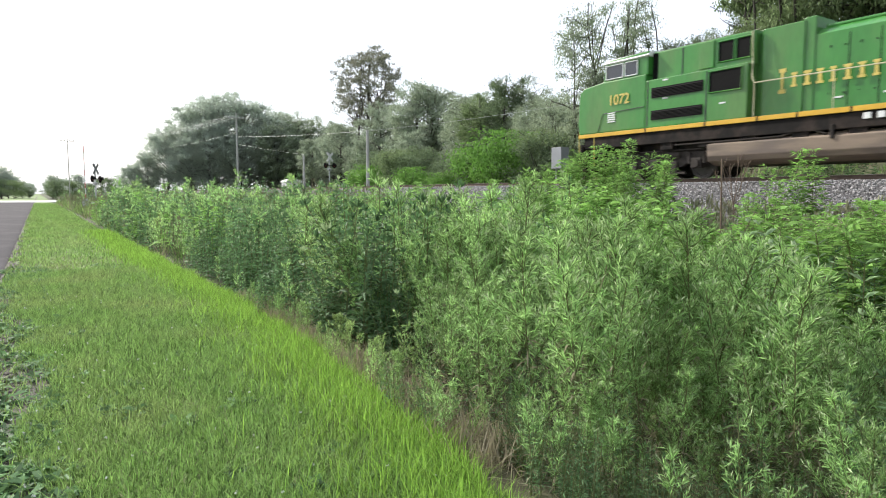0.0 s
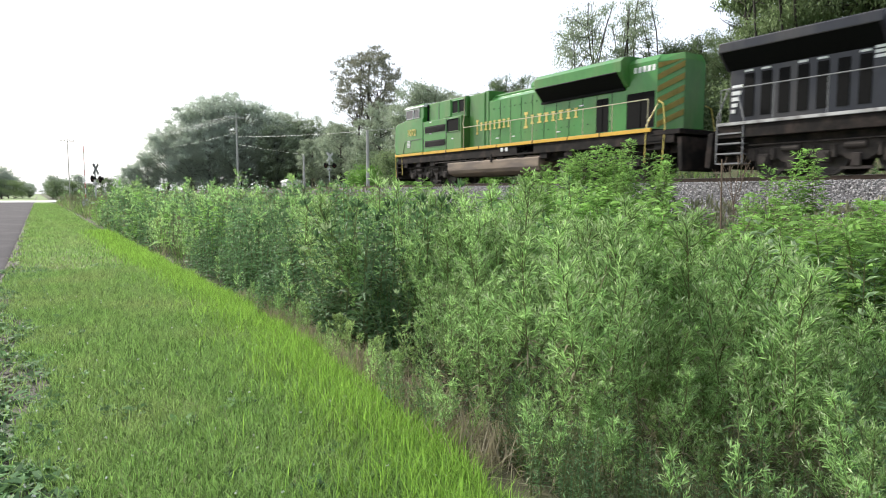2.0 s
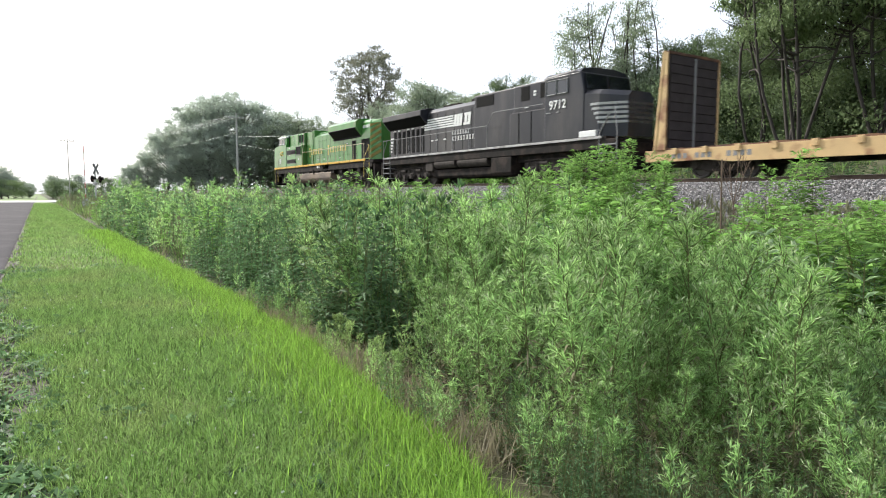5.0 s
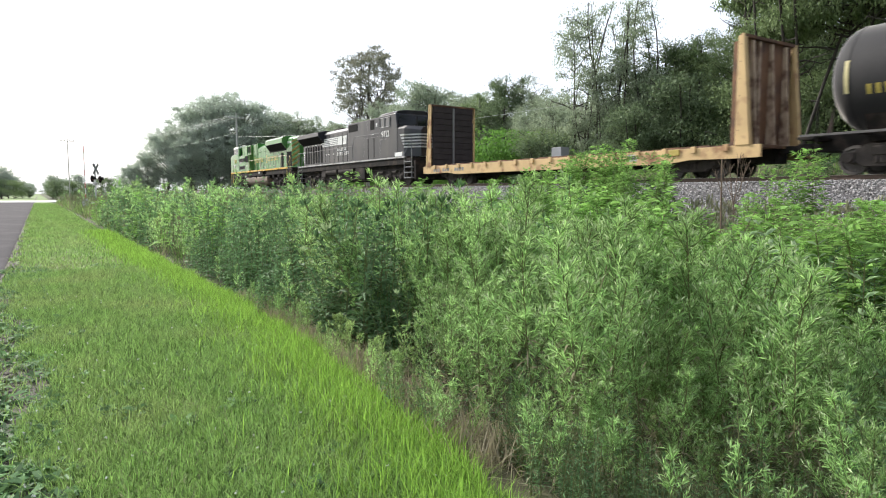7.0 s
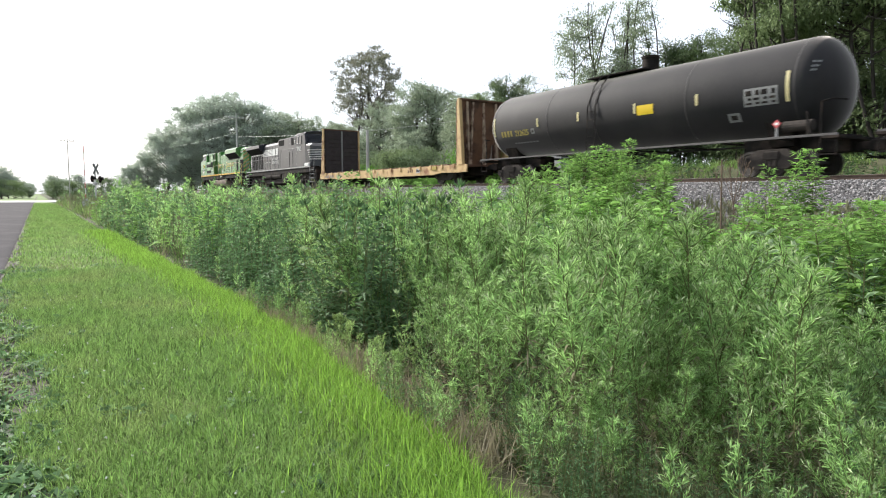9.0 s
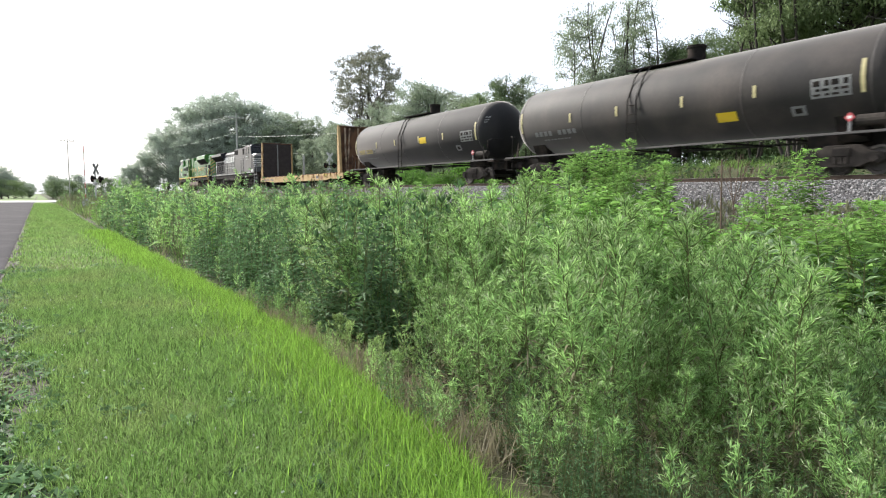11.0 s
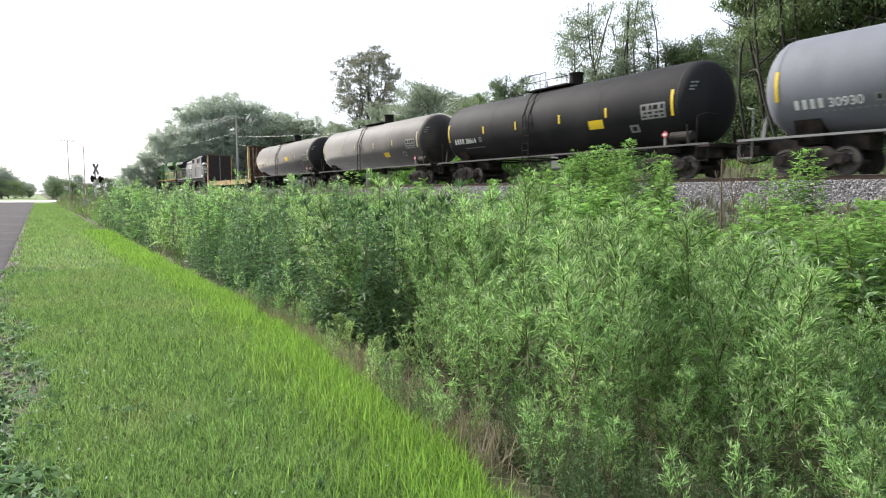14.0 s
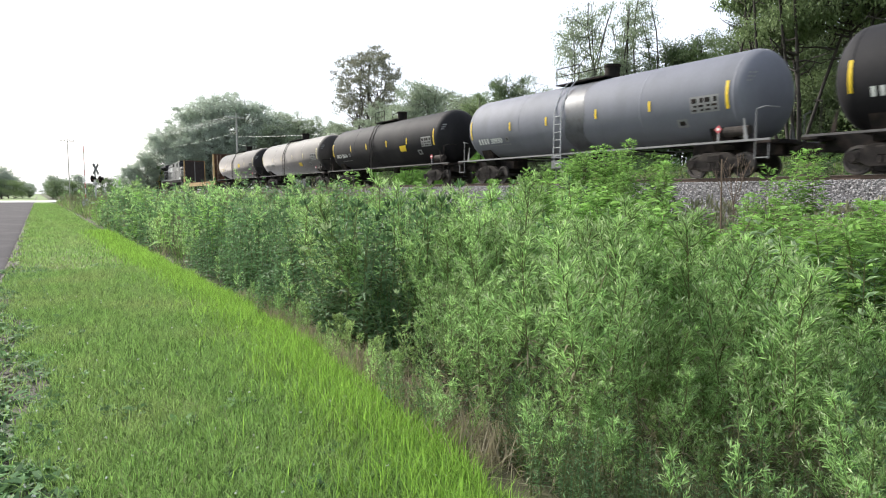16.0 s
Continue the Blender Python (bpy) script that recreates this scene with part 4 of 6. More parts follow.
def tank_car(label, shell_mat, tape, plain_end=False, number="", placard=True, band=False, nz=2.12, ink=None, railing=True, sign=(-3.85, -3.05, 2.1, 2.45)):
    car = thing("tank_car", label, "tank car", "train")
    R, ZC, H = 1.54, 2.80, 7.45
    b = B()
    n = 48
    prof = [(H + 0.80 * math.sin(a), R * math.cos(a)) for a in np.linspace(0, math.pi / 2, 9)]
    full = [(-y, r) for y, r in prof[::-1]] + [(y, r) for y, r in prof]
    full = [(y, max(r, 0.02)) for y, r in full]
    rings = [[b.verts.new((r * math.sin(6.28319 * k / n), y, ZC + r * math.cos(6.28319 * k / n))) for k in range(n)] for y, r in full]
    for p, q in zip(rings, rings[1:]):
        for k in range(n):
            b.faces.new((p[k], p[(k + 1) % n], q[(k + 1) % n], q[k]))
    b.faces.new(rings[0])
    b.faces.new(rings[-1])
    bmesh.ops.recalc_face_normals(b, faces=b.faces)
    shell = part("tank_shell", b, shell_mat, car, smooth=True)
    b = B()     # jacket joints
    for y in (-7.42, -3.6, 0.75, 3.6, 7.42):
        rr = [[b.verts.new(((R + e) * math.sin(6.28319 * k / n), y + w, ZC + (R + e) * math.cos(6.28319 * k / n))) for k in range(n)] for w, e in ((-0.04, 0.001), (-0.03, 0.006), (0.03, 0.006), (0.04, 0.001))]
        for p, q in zip(rr, rr[1:]):
            for k in range(n):
                b.faces.new((p[k], p[(k + 1) % n], q[(k + 1) % n], q[k]))
    pieces("jacket_band", b, shell_mat, shell, smooth=True)
    if band:
        b = B()
        rr = [[b.verts.new(((R + 0.006) * math.sin(a), y + 0.12 * math.sin(a * 5), ZC + (R + 0.006) * math.cos(a))) for a in np.linspace(0, 6.28319, 41)[:-1]] for y in (-0.62, 0.5)]
        for k in range(40):
            b.faces.new((rr[0][k], rr[0][(k + 1) % 40], rr[1][(k + 1) % 40], rr[1][k]))
        part("stained_band", b, GREYDIRT, shell, "dirty band below the filling hatch", smooth=True)

    def patch(name, y0, y1, z0, z1, mat, label="", lift=0.008, segs=4):
        """A flat mark that follows the shell's curve."""
        bb = B()
        a0, a1 = math.asin(max(-1, min(1, (z0 - ZC) / R))), math.asin(max(-1, min(1, (z1 - ZC) / R)))
        vs = []
        for i in range(segs + 1):
            a = a0 + (a1 - a0) * i / segs
            vs.append([bb.verts.new((-(R + lift) * math.cos(a), y, ZC + (R + lift) * math.sin(a))) for y in (y0, y1)])
        for p, q in zip(vs, vs[1:]):
            bb.faces.new((p[0], p[1], q[1], q[0]))
        return part(name, bb, mat, shell, label)

    for i, y in enumerate((7.44, 4.23, 1.65, -1.35, -4.05, -7.2)):
        big = i in (0, 5)
        patch("reflector_strip", y - 0.055, y + 0.055, 2.27 if big else 2.5, 3.18 if big else 2.88, tape, "vertical reflective strip", 0.016)
    if placard:
        patch("warning_sign", *sign, REFLECT, "yellow rectangular sign")
    patch("data_panel", -6.9, -5.78, 2.24, 2.80, DECAL, "grey stencilled data panel")
    for i, (z0, z1) in enumerate(((2.30, 2.36), (2.43, 2.50), (2.57, 2.73))):
        for j in range(4):
            patch("stencil_bar", -6.83 + 0.26 * j, -6.83 + 0.26 * j + 0.13 + 0.07 * ((i + j) % 2), z0, z1, UNDER, lift=0.014, segs=2)
    for z, spans in ((3.36, ((0.42, 0.52), (0.55, 0.66))), (3.22, ((0.42, 0.47), (0.49, 0.56), (0.58, 0.63))), (3.10, ((0.42, 0.50), (0.52, 0.58)))):
        for a0, a1 in spans:      # small marks on the trailing head
            bb = B()
            bb.faces.new([bb.verts.new((-math.sqrt((R * math.cos(a)) ** 2 - (zz - ZC) ** 2) - 0.012, -(H + 0.8 * math.sin(a)) - 0.012, zz)) for a, zz in ((a0, z), (a1, z), (a1, z + 0.06), (a0, z + 0.06))])
            part("head_mark", bb, DECAL, shell)
    patch("stencil_panel", -5.58, -5.14, 1.82, 2.1, DECAL)
    patch("stencil_bar", -5.47, -5.25, 1.89, 2.03, UNDER, lift=0.014, segs=2)
    for i in range(8):
        patch("data_bar", 6.0 - 0.22 * i, 6.14 - 0.22 * i, 1.86, 1.91, DECAL)
    ink = ink or WHITE
    if number:
        for i in range(4):      # owner's mark as bars
            y = 6.95 - 0.23 * i
            patch("mark_bar", y - 0.15, y - 0.02, nz, nz + 0.27, ink)
        tilt = math.degrees(math.asin((ZC - nz - 0.14) / R))
        writing("car_number", number, 0.38, ink, car, side_at(-math.sqrt(R * R - (ZC - nz) ** 2) - 0.012, 5.97 if len(number) < 6 else 5.9, nz) @ pose(0, 0, 0, tilt), "yellow car number" if ink is DIRTYYELLOW else "white car number", 1.0 if len(number) < 6 else 0.86)
        patch("mark_bar", 4.5, 4.74, nz + 0.02, nz + 0.26, DECAL)
        patch("mark_bar", 4.57, 4.67, nz + 0.08, nz + 0.2, UNDER, lift=0.014, segs=2)
    else:
        for i in range(9):
            if i != 4:
                y = 6.6 - 0.3 * i
                patch("mark_bar", y - 0.2, y, 2.05, 2.25, DECAL)
    # saddles, stub sills, walking board along the bottom
    b = B()
    for e in (-1, 1):
        box(b, -0.45, 0.45, e * 5.2, e * 8.55, 0.72, 1.24, 0.02)
        solid(b, [(-1.1, 1.7), (-0.75, 0.95), (0.75, 0.95), (1.1, 1.7)], e * 6.3, e * 7.1, "y")
        box(b, -1.5, 1.5, e * 8.25, e * 8.75, 1.06, 1.15, 0.01)
    pieces("sill", b, UNDER, car, "stub sill and saddle")
    b = B()
    for s in (-1, 1):
        box(b, s * 1.38, s * 1.5, -8.7, 8.7, 1.14, 1.21, 0.005)
    pieces("side_rail", b, DECAL if shell_mat is TANKGREY else DUSTYSTEEL, car)
    b = B()
    for y in np.arange(-7, 7.1, 2.0):
        box(b, -1.45, 1.45, y - 0.04, y + 0.04, 1.1, 1.16)
    pieces("cross_bearer", b, UNDER, car)
    for e in (-1, 1):
        for s in (-1, 1):
            b = B()
            path(b, [(s * 1.45, e * 8.2, 1.15), (s * 1.45, e * 8.2, 2.15), (s * 1.35, e * 8.45, 2.22), (s * 0.9, e * 8.65, 2.2)], 0.024)
            path(b, [(s * 1.45, e * 8.65, 0.55), (s * 1.45, e * 8.65, 1.2)], 0.022)
            path(b, [(s * 1.45, e * 8.2, 0.55), (s * 1.45, e * 8.2, 1.2)], 0.022)
            path(b, [(s * 1.45, e * 8.2, 0.6), (s * 1.45, e * 8.65, 0.6)], 0.022)
            solid(b, [(e * 7.95, 1.15), (e * 7.8, 1.15), (e * 7.75, 1.9), (e * 7.78, 1.9)], s * 1.40, s * 1.44, "x")
            part("end_rail", b, DECAL if shell_mat is TANKGREY else UNDER, car, "end handrail and sill step")
    b = B()
    tube(b, (-1.2, -7.86, 1.52), (-1.2, -6.98, 1.52), 0.17, 14)
    part("brake_cylinder", b, TRUCK, car)
    b = B()
    solid(b, [(-6.88, 1.47), (-7.02, 1.61), (-6.88, 1.75), (-6.74, 1.61)], -1.47, -1.45, "x")
    plac = part("hazard_placard", b, RED, car, "red diamond placard")
    b = B()
    box(b, -1.475, -1.465, -6.94, -6.82, 1.57, 1.65)
    part("placard_panel", b, WHITE, plac)
    b = B()
    box(b, -1.46, -1.44, -6.92, -6.84, 1.2, 1.5)
    part("placard_post", b, DECAL, plac)
    # top: manway, valve housing, platform with railing, ladder
    b = B()
    top = ZC + R + 0.5
    tube(b, (0, -0.8, ZC + R - 0.05), (0, -0.8, top), 0.32, 20)
    tube(b, (0, -0.8, top), (0, -0.8, top + 0.08), 0.36, 20)
    part("manway", b, UNDER, shell, "round hatch housing")
    b = B()
    box(b, -0.7, 0.7, -1.05, 1.95, ZC + R + 0.01, ZC + R + 0.05)
    plat = part("top_platform", b, UNDER, shell, "dark grating platform")
    for x in (-0.68, 0.68) if railing else ():
        b = B()
        path(b, [(x, 0.5, ZC + R), (x, 0.5, ZC + R + 0.75), (x, 1.9, ZC + R + 0.75), (x, 1.9, ZC + R)], 0.02)
        path(b, [(x, 0.5, ZC + R + 0.4), (x, 1.9, ZC + R + 0.4)], 0.016)
        tube(b, (x, 0.9, ZC + R), (x, 0.9, ZC + R + 0.75), 0.016)
        part("railing", b, UNDER, plat)
    for s in (-1, 1):
        b = B()
        for y in (0.62, 1.05):
            path(b, [(s * 0.75, y, ZC + R + 0.05), (s * 1.2, y, ZC + 1.12), (s * 1.6, y, ZC + 0.2), (s * 1.6, y, 1.2), (s * 1.5, y, 0.72)], 0.024)
        for z in np.arange(0.78, 3.0, 0.34):
            tube(b, (s * 1.6 if z > 1.2 else s * 1.52, 0.62, z), (s * 1.6 if z > 1.2 else s * 1.52, 1.05, z), 0.016, 6)
        part("ladder", b, ALU if shell_mat is TANKGREY else UNDER, car)
    b = B()
    tube(b, (0, 0, 0.85), (0, 0, 1.3), 0.22, 14)
    part("bottom_outlet", b, UNDER, car)
    m = car_truck(car, 6.55)
    car_truck(car, -6.55, m.data)
    wm = None
    for y in (6.55, -6.55):
        for k in (-0.88, 0.88):
            wm = wheelset(car, y + k, 0.42, wm)
    coupler(car, 8.35, 1)
    coupler(car, -8.35, -1)
    return car


# (vehicle, where its middle stands along the track at the start)
TRAIN = [
    (green_locomotive(), 8.45),
    (black_locomotive(), -13.6),
    (bulkhead_flatcar(), -35.2),
    (tank_car("dusty black tank car with pale strips and yellow number", TANKDUSTY, PALETAPE, number="212625", ink=DIRTYYELLOW, nz=2.2, railing=False, sign=(-2.21, -1.46, 2.42, 2.78)), -55.45),
    (tank_car("dark brownish tank car with faded strips on the track", TANKBROWN, PALETAPE, railing=False, sign=(-3.36, -2.64, 1.86, 2.16)), -73.85),
    (tank_car("black tank car with bright yellow strips and white number", TANKBLACK, REFLECT, number="30614"), -92.05),
    (tank_car("grey tank car with yellow strips and white number", TANKGREY, REFLECT, number="30930", placard=False, band=True, nz=1.98), -110.5),
    (tank_car("black tank car with bright yellow strips and white number", TANKBLACK, REFLECT, number="30614"), -128.9),
]
for car, y in TRAIN:
    car.location = (TRACK_X, y, RAIL_Z)


# ---- plants: every leaf is a small kite of its own ----
class Leaves:
    """Collects kites: foot, direction, length, width, kind."""
    def __init__(self):
        self.v, self.m = [], []

    def add(self, foot, way, length, width, kind, belly=0.45, droop=0.0, side=None):
        foot, way = np.atleast_2d(foot).astype(float), np.atleast_2d(way).astype(float)
        n = max(len(foot), len(way))
        foot, way = np.broadcast_to(foot, (n, 3)), np.broadcast_to(way, (n, 3))
        length, width = np.broadcast_to(length, n)[:, None], np.broadcast_to(width, n)[:, None]
        way = way / (np.linalg.norm(way, axis=1, keepdims=True) + 1e-9)
        if side is None:
            side = rng.normal(size=(n, 3))
        s = np.cross(way, side)
        s = s / (np.linalg.norm(s, axis=1, keepdims=True) + 1e-9)
        down = np.array([0, 0, -1.0]) * length * droop
        mid = foot + way * length * belly + down * 0.15
        tip = foot + way * length + down
        self.v.append(np.stack([foot, mid - s * width / 2, tip, mid + s * width / 2], 1))
        self.m.append(np.full(n, kind))

    def stalk(self, p, q, w, kind):
        """A thin crossed pair of strips from p to q."""
        p, q = np.atleast_2d(p).astype(float), np.atleast_2d(q).astype(float)
        for k in range(2):
            s = np.cross(q - p, rng.normal(size=p.shape))
            s = s / (np.linalg.norm(s, axis=1, keepdims=True) + 1e-9) * w / 2
            self.v.append(np.stack([p - s, p + s, q + s * 0.7, q - s * 0.7], 1))
            self.m.append(np.full(len(p), kind))

    def arrays(self):
        return np.concatenate(self.v), np.concatenate(self.m)


def leaf_mesh(name, v, m, mats):
    n = len(v)
    return raw(name, v.reshape(-1, 3), np.arange(4 * n).reshape(n, 4), mats, m)


def around(n):
    a = np.arange(n) * 2.4 + rng.uniform(0, 6.28)
    return np.stack([np.cos(a), np.sin(a), np.zeros(n)], -1)


PLANT_MATS = [WEED, WEEDBLUE, WEEDLIME, WEEDTIP, STEM, REED, DRYGRASS, GRASS, TALLGRASS]


def feathery(h, d=1.0):
    """Many rising twigs with narrow leaves and pale tips."""
    L = Leaves()
    lean = rng.normal(0, 0.09, 2)
    def at(f):
        return np.stack([lean[0] * f * h * f, lean[1] * f * h * f, f * h], -1)
    fs = np.linspace(0, 1, 5)
    L.stalk(at(fs[:-1]), at(fs[1:]), 0.011, 4)
    nb = int(20 * d)
    ff = np.sort(rng.uniform(0.34, 0.97, nb))
    out = around(nb)
    for f, o in zip(ff, out):
        ln = (0.42 * (1 - f) + 0.13) * rng.uniform(0.7, 1.2) * h / 1.5
        way = o * rng.uniform(0.4, 0.95) + np.array([0, 0, 1.0])
        way /= np.linalg.norm(way)
        p = at(np.array([f]))[0]
        q = p + way * ln
        L.stalk(p, q, 0.006, 4)
        k = int((30 + 16 * rng.random()) * d) + 3
        t = rng.uniform(0.12, 1.0, k)[:, None]
        L.add(p + way * ln * t, way * 0.8 + rng.normal(0, 0.42, (k, 3)) + [0, 0, 0.3], rng.uniform(0.05, 0.10, k) / d ** 0.4, rng.uniform(0.0055, 0.0095, k) / d ** 0.7, 0, droop=0.15)
        k = max(2, int(5 * d))
        L.add(q + rng.normal(0, 0.018, (k, 3)), way + rng.normal(0, 0.45, (k, 3)), 0.05 / d ** 0.4, 0.009 / d ** 0.6, 3 if rng.random() < 0.75 else 0)
    k = int(60 * d)
    f = rng.uniform(0.3, 1, k)
    L.add(at(f), around(k) + rng.normal(0, 0.3, (k, 3)) + [0, 0, 0.5], rng.uniform(0.07, 0.12, k) / d ** 0.4, 0.008 / d ** 0.7, 0, droop=0.25)
    k = int(36 * d)
    f = rng.uniform(0.04, 0.6, k)
    L.add(at(f), around(k) + rng.normal(0, 0.4, (k, 3)) + [0, 0, -0.3], rng.uniform(0.06, 0.14, k), 0.012, 6, droop=0.5)
    return L.arrays()


def goldenrod(h, d=1.0, stems=5, kind=1, length=0.15, width=0.032):
    """Straight leafy stems in a clump, leaves shorter towards the top."""
    L = Leaves()
    for _ in range(max(2, int(stems * d ** 0.5))):
        foot, lean, hh = rng.normal(0, 0.10, 2), rng.normal(0, 0.10, 2), h * rng.uniform(0.75, 1.05)
        def at(f):
            return np.stack([foot[0] + lean[0] * f * f * hh, foot[1] + lean[1] * f * f * hh, f * hh], -1)
        fs = np.linspace(0, 1, 4)
        L.stalk(at(fs[:-1]), at(fs[1:]), 0.010, 4)
        k = int(58 * d)
        f = np.linspace(0.16, 1, k)
        ln = length * (1.25 - 0.7 * f) * rng.uniform(0.8, 1.2, k) / d ** 0.35
        L.add(at(f) + rng.normal(0, 0.012, (k, 3)), around(k) + rng.normal(0, 0.38, (k, 3)) + np.array([0, 0, 0.5]) + np.array([0, 0, 0.45]) * f[:, None], ln, width * (1.2 - 0.5 * f) / d ** 0.6, kind, droop=0.42, side=np.array([0, 0, 1.0]) + rng.normal(0, 0.8, (k, 3)))
        k = int(8 * d) + 2
        L.add(at(np.ones(k)), rng.normal(0, 0.4, (k, 3)) + [0, 0, 1], length * 0.6, width * 0.6, 3 if rng.random() < 0.12 else kind)
    return L.arrays()


def ragweed(h, d=1.0):
    """Lobed bright leaves in opposite pairs on a branching stem."""
    L = Leaves()
    for _ in range(2 if d > 0.6 else 1):
        foot, lean = rng.normal(0, 0.12, 2), rng.normal(0, 0.07, 2)
        hh = h * rng.uniform(0.8, 1.0)
        def at(f):
            return np.array([foot[0] + lean[0] * f * f * hh, foot[1] + lean[1] * f * f * hh, f * hh])
        L.stalk(at(0), at(0.5), 0.016, 4)
        L.stalk(at(0.5), at(1.0), 0.011, 4)
        nn = int(13 * h / 1.6)
        for i in range(nn):
            f = 0.2 + 0.8 * (i + 1) / nn
            a0 = i * 1.57 + rng.normal(0, 0.3)
            for s in (0, math.pi):
                o = np.array([math.cos(a0 + s), math.sin(a0 + s), rng.uniform(0.3, 0.9)])
                o /= np.linalg.norm(o)
                ln = rng.uniform(0.16, 0.30) * (1.25 - 0.65 * f)
                p = at(f)
                q = p + o * ln
                L.stalk(p, q, 0.005, 4)
                k = max(3, int(7 * d))
                t = np.linspace(0.35, 1.0, k)
                sd = np.cross(o, [0, 0, 1.0])
                sg = np.where(np.arange(k) % 2, 1, -1)[:, None]
                way = o * 0.8 + sd * sg * 0.75 * (1.15 - t)[:, None] * 1.4 + rng.normal(0, 0.15, (k, 3)) + [0, 0, -0.15]
                L.add(p + o * ln * t[:, None], way, rng.uniform(0.10, 0.18, k) * (1.2 - 0.4 * f) / d ** 0.4, 0.042 / d ** 0.6, 2, droop=0.3, side=np.array([0, 0, 1.0]) + rng.normal(0, 0.3, (k, 3)))
        k = int(14 * d) + 3
        L.add(at(1.0) + rng.normal(0, 0.03, (k, 3)), rng.normal(0, 0.5, (k, 3)) + [0, 0, 1], 0.07, 0.016, 2)
    return L.arrays()


def broadleaf(h, d=1.0):
    """Large oval leaves in pairs, folded along the rib."""
    L = Leaves()
    L.stalk((0, 0, 0), (0.02, 0.03, h), 0.014, 4)
    for i in range(9):
        f = 0.2 + 0.8 * i / 8
        a = i * 1.57 + rng.normal(0, 0.2)
        for s in (0, math.pi):
            o = np.array([math.cos(a + s), math.sin(a + s), 0.5 + 0.3 * f])
            ln = rng.uniform(0.16, 0.24) * (1.15 - 0.45 * f)
            sd = np.cross(o, [0, 0, 1.0])
            for e in (-1, 1):
                L.add((0.02 * f, 0.03 * f, f * h), o + sd * e * 0.14, ln, ln * 0.27, 2 if rng.random() < 0.35 else 1, droop=0.25, side=np.array([0, 0, 1.0]) + sd * e * 0.4)
    return L.arrays()


def reed_clump(h, d=1.0, heads=True, kind=7):
    """Arching blades, some stems with brown seed heads."""
    L = Leaves()
    k = int(34 * d) + 6
    foot = np.concatenate([rng.normal(0, 0.09, (k, 2)), np.zeros((k, 1))], 1)
    way = np.concatenate([rng.normal(0, 0.26, (k, 2)), np.ones((k, 1))], 1)
    L.add(foot, way, h * rng.uniform(0.45, 0.95, k), 0.011 / d ** 0.7, np.where(rng.random(k) < 0.15, 6, kind)[0], belly=0.5, droop=0.12)
    if heads:
        k = int(7 * d) + 2
        p = np.concatenate([rng.normal(0, 0.09, (k, 2)), np.zeros((k, 1))], 1)
        q = p + np.concatenate([rng.normal(0, 0.12, (k, 2)), h * rng.uniform(0.85, 1.1, (k, 1))], 1)
        L.stalk(p, q, 0.005 / d ** 0.5, 6)
        for _ in range(3):
            L.add(q - (q - p) * 0.08, (q - p) + rng.normal(0, 0.14, (k, 3)), 0.16, 0.028 / d ** 0.4, 5)
    return L.arrays()


def dead_litter(h, d=1.0):
    L = Leaves()
    k = 26
    foot = np.concatenate([rng.normal(0, 0.16, (k, 2)), rng.uniform(0, 0.05, (k, 1))], 1)
    L.add(foot, rng.normal(0, 1, (k, 3)) * [1, 1, 0.4] + [0, 0, 0.35], rng.uniform(0.15, 0.5, k), 0.010, 6, droop=0.1)
    return L.arrays()


def spread(name, kinds, places, label, category="weeds"):
    """Joins many plants, each turned, scaled and leaning its own way, into one mass."""
    vs, ms = [], []
    for (x, y, z, k, sc) in places:
        v, m = kinds[k]
        a = rng.uniform(0, 6.28)
        c, s = math.cos(a) * sc, math.sin(a) * sc
        q = np.empty_like(v)
        q[..., 0] = v[..., 0] * c - v[..., 1] * s + x
        q[..., 1] = v[..., 0] * s + v[..., 1] * c + y
        q[..., 2] = v[..., 2] * sc * rng.uniform(0.92, 1.08) + z
        vs.append(q)
        ms.append(m)
    if not vs:
        return None
    return tagged(new(name, leaf_mesh(name, np.concatenate(vs), np.concatenate(ms), PLANT_MATS)), label, category, kind="stuff")


def field(x0, x1, y0, y1, per_m2):
    n = int((x1 - x0) * (y1 - y0) * per_m2)
    x, y = rng.uniform(x0, x1, n), rng.uniform(y0, y1, n)
    a = np.degrees(np.arctan2(x, y))
    keep = (a < 74) & (a > -8) & (x > LAWN_EDGE(y) + 0.12 + 0.46 * np.exp(-((y - 5.4) / 2.0) ** 2) + 0.15 * np.sin(y * 2.1) ** 2)
    return x[keep], y[keep]


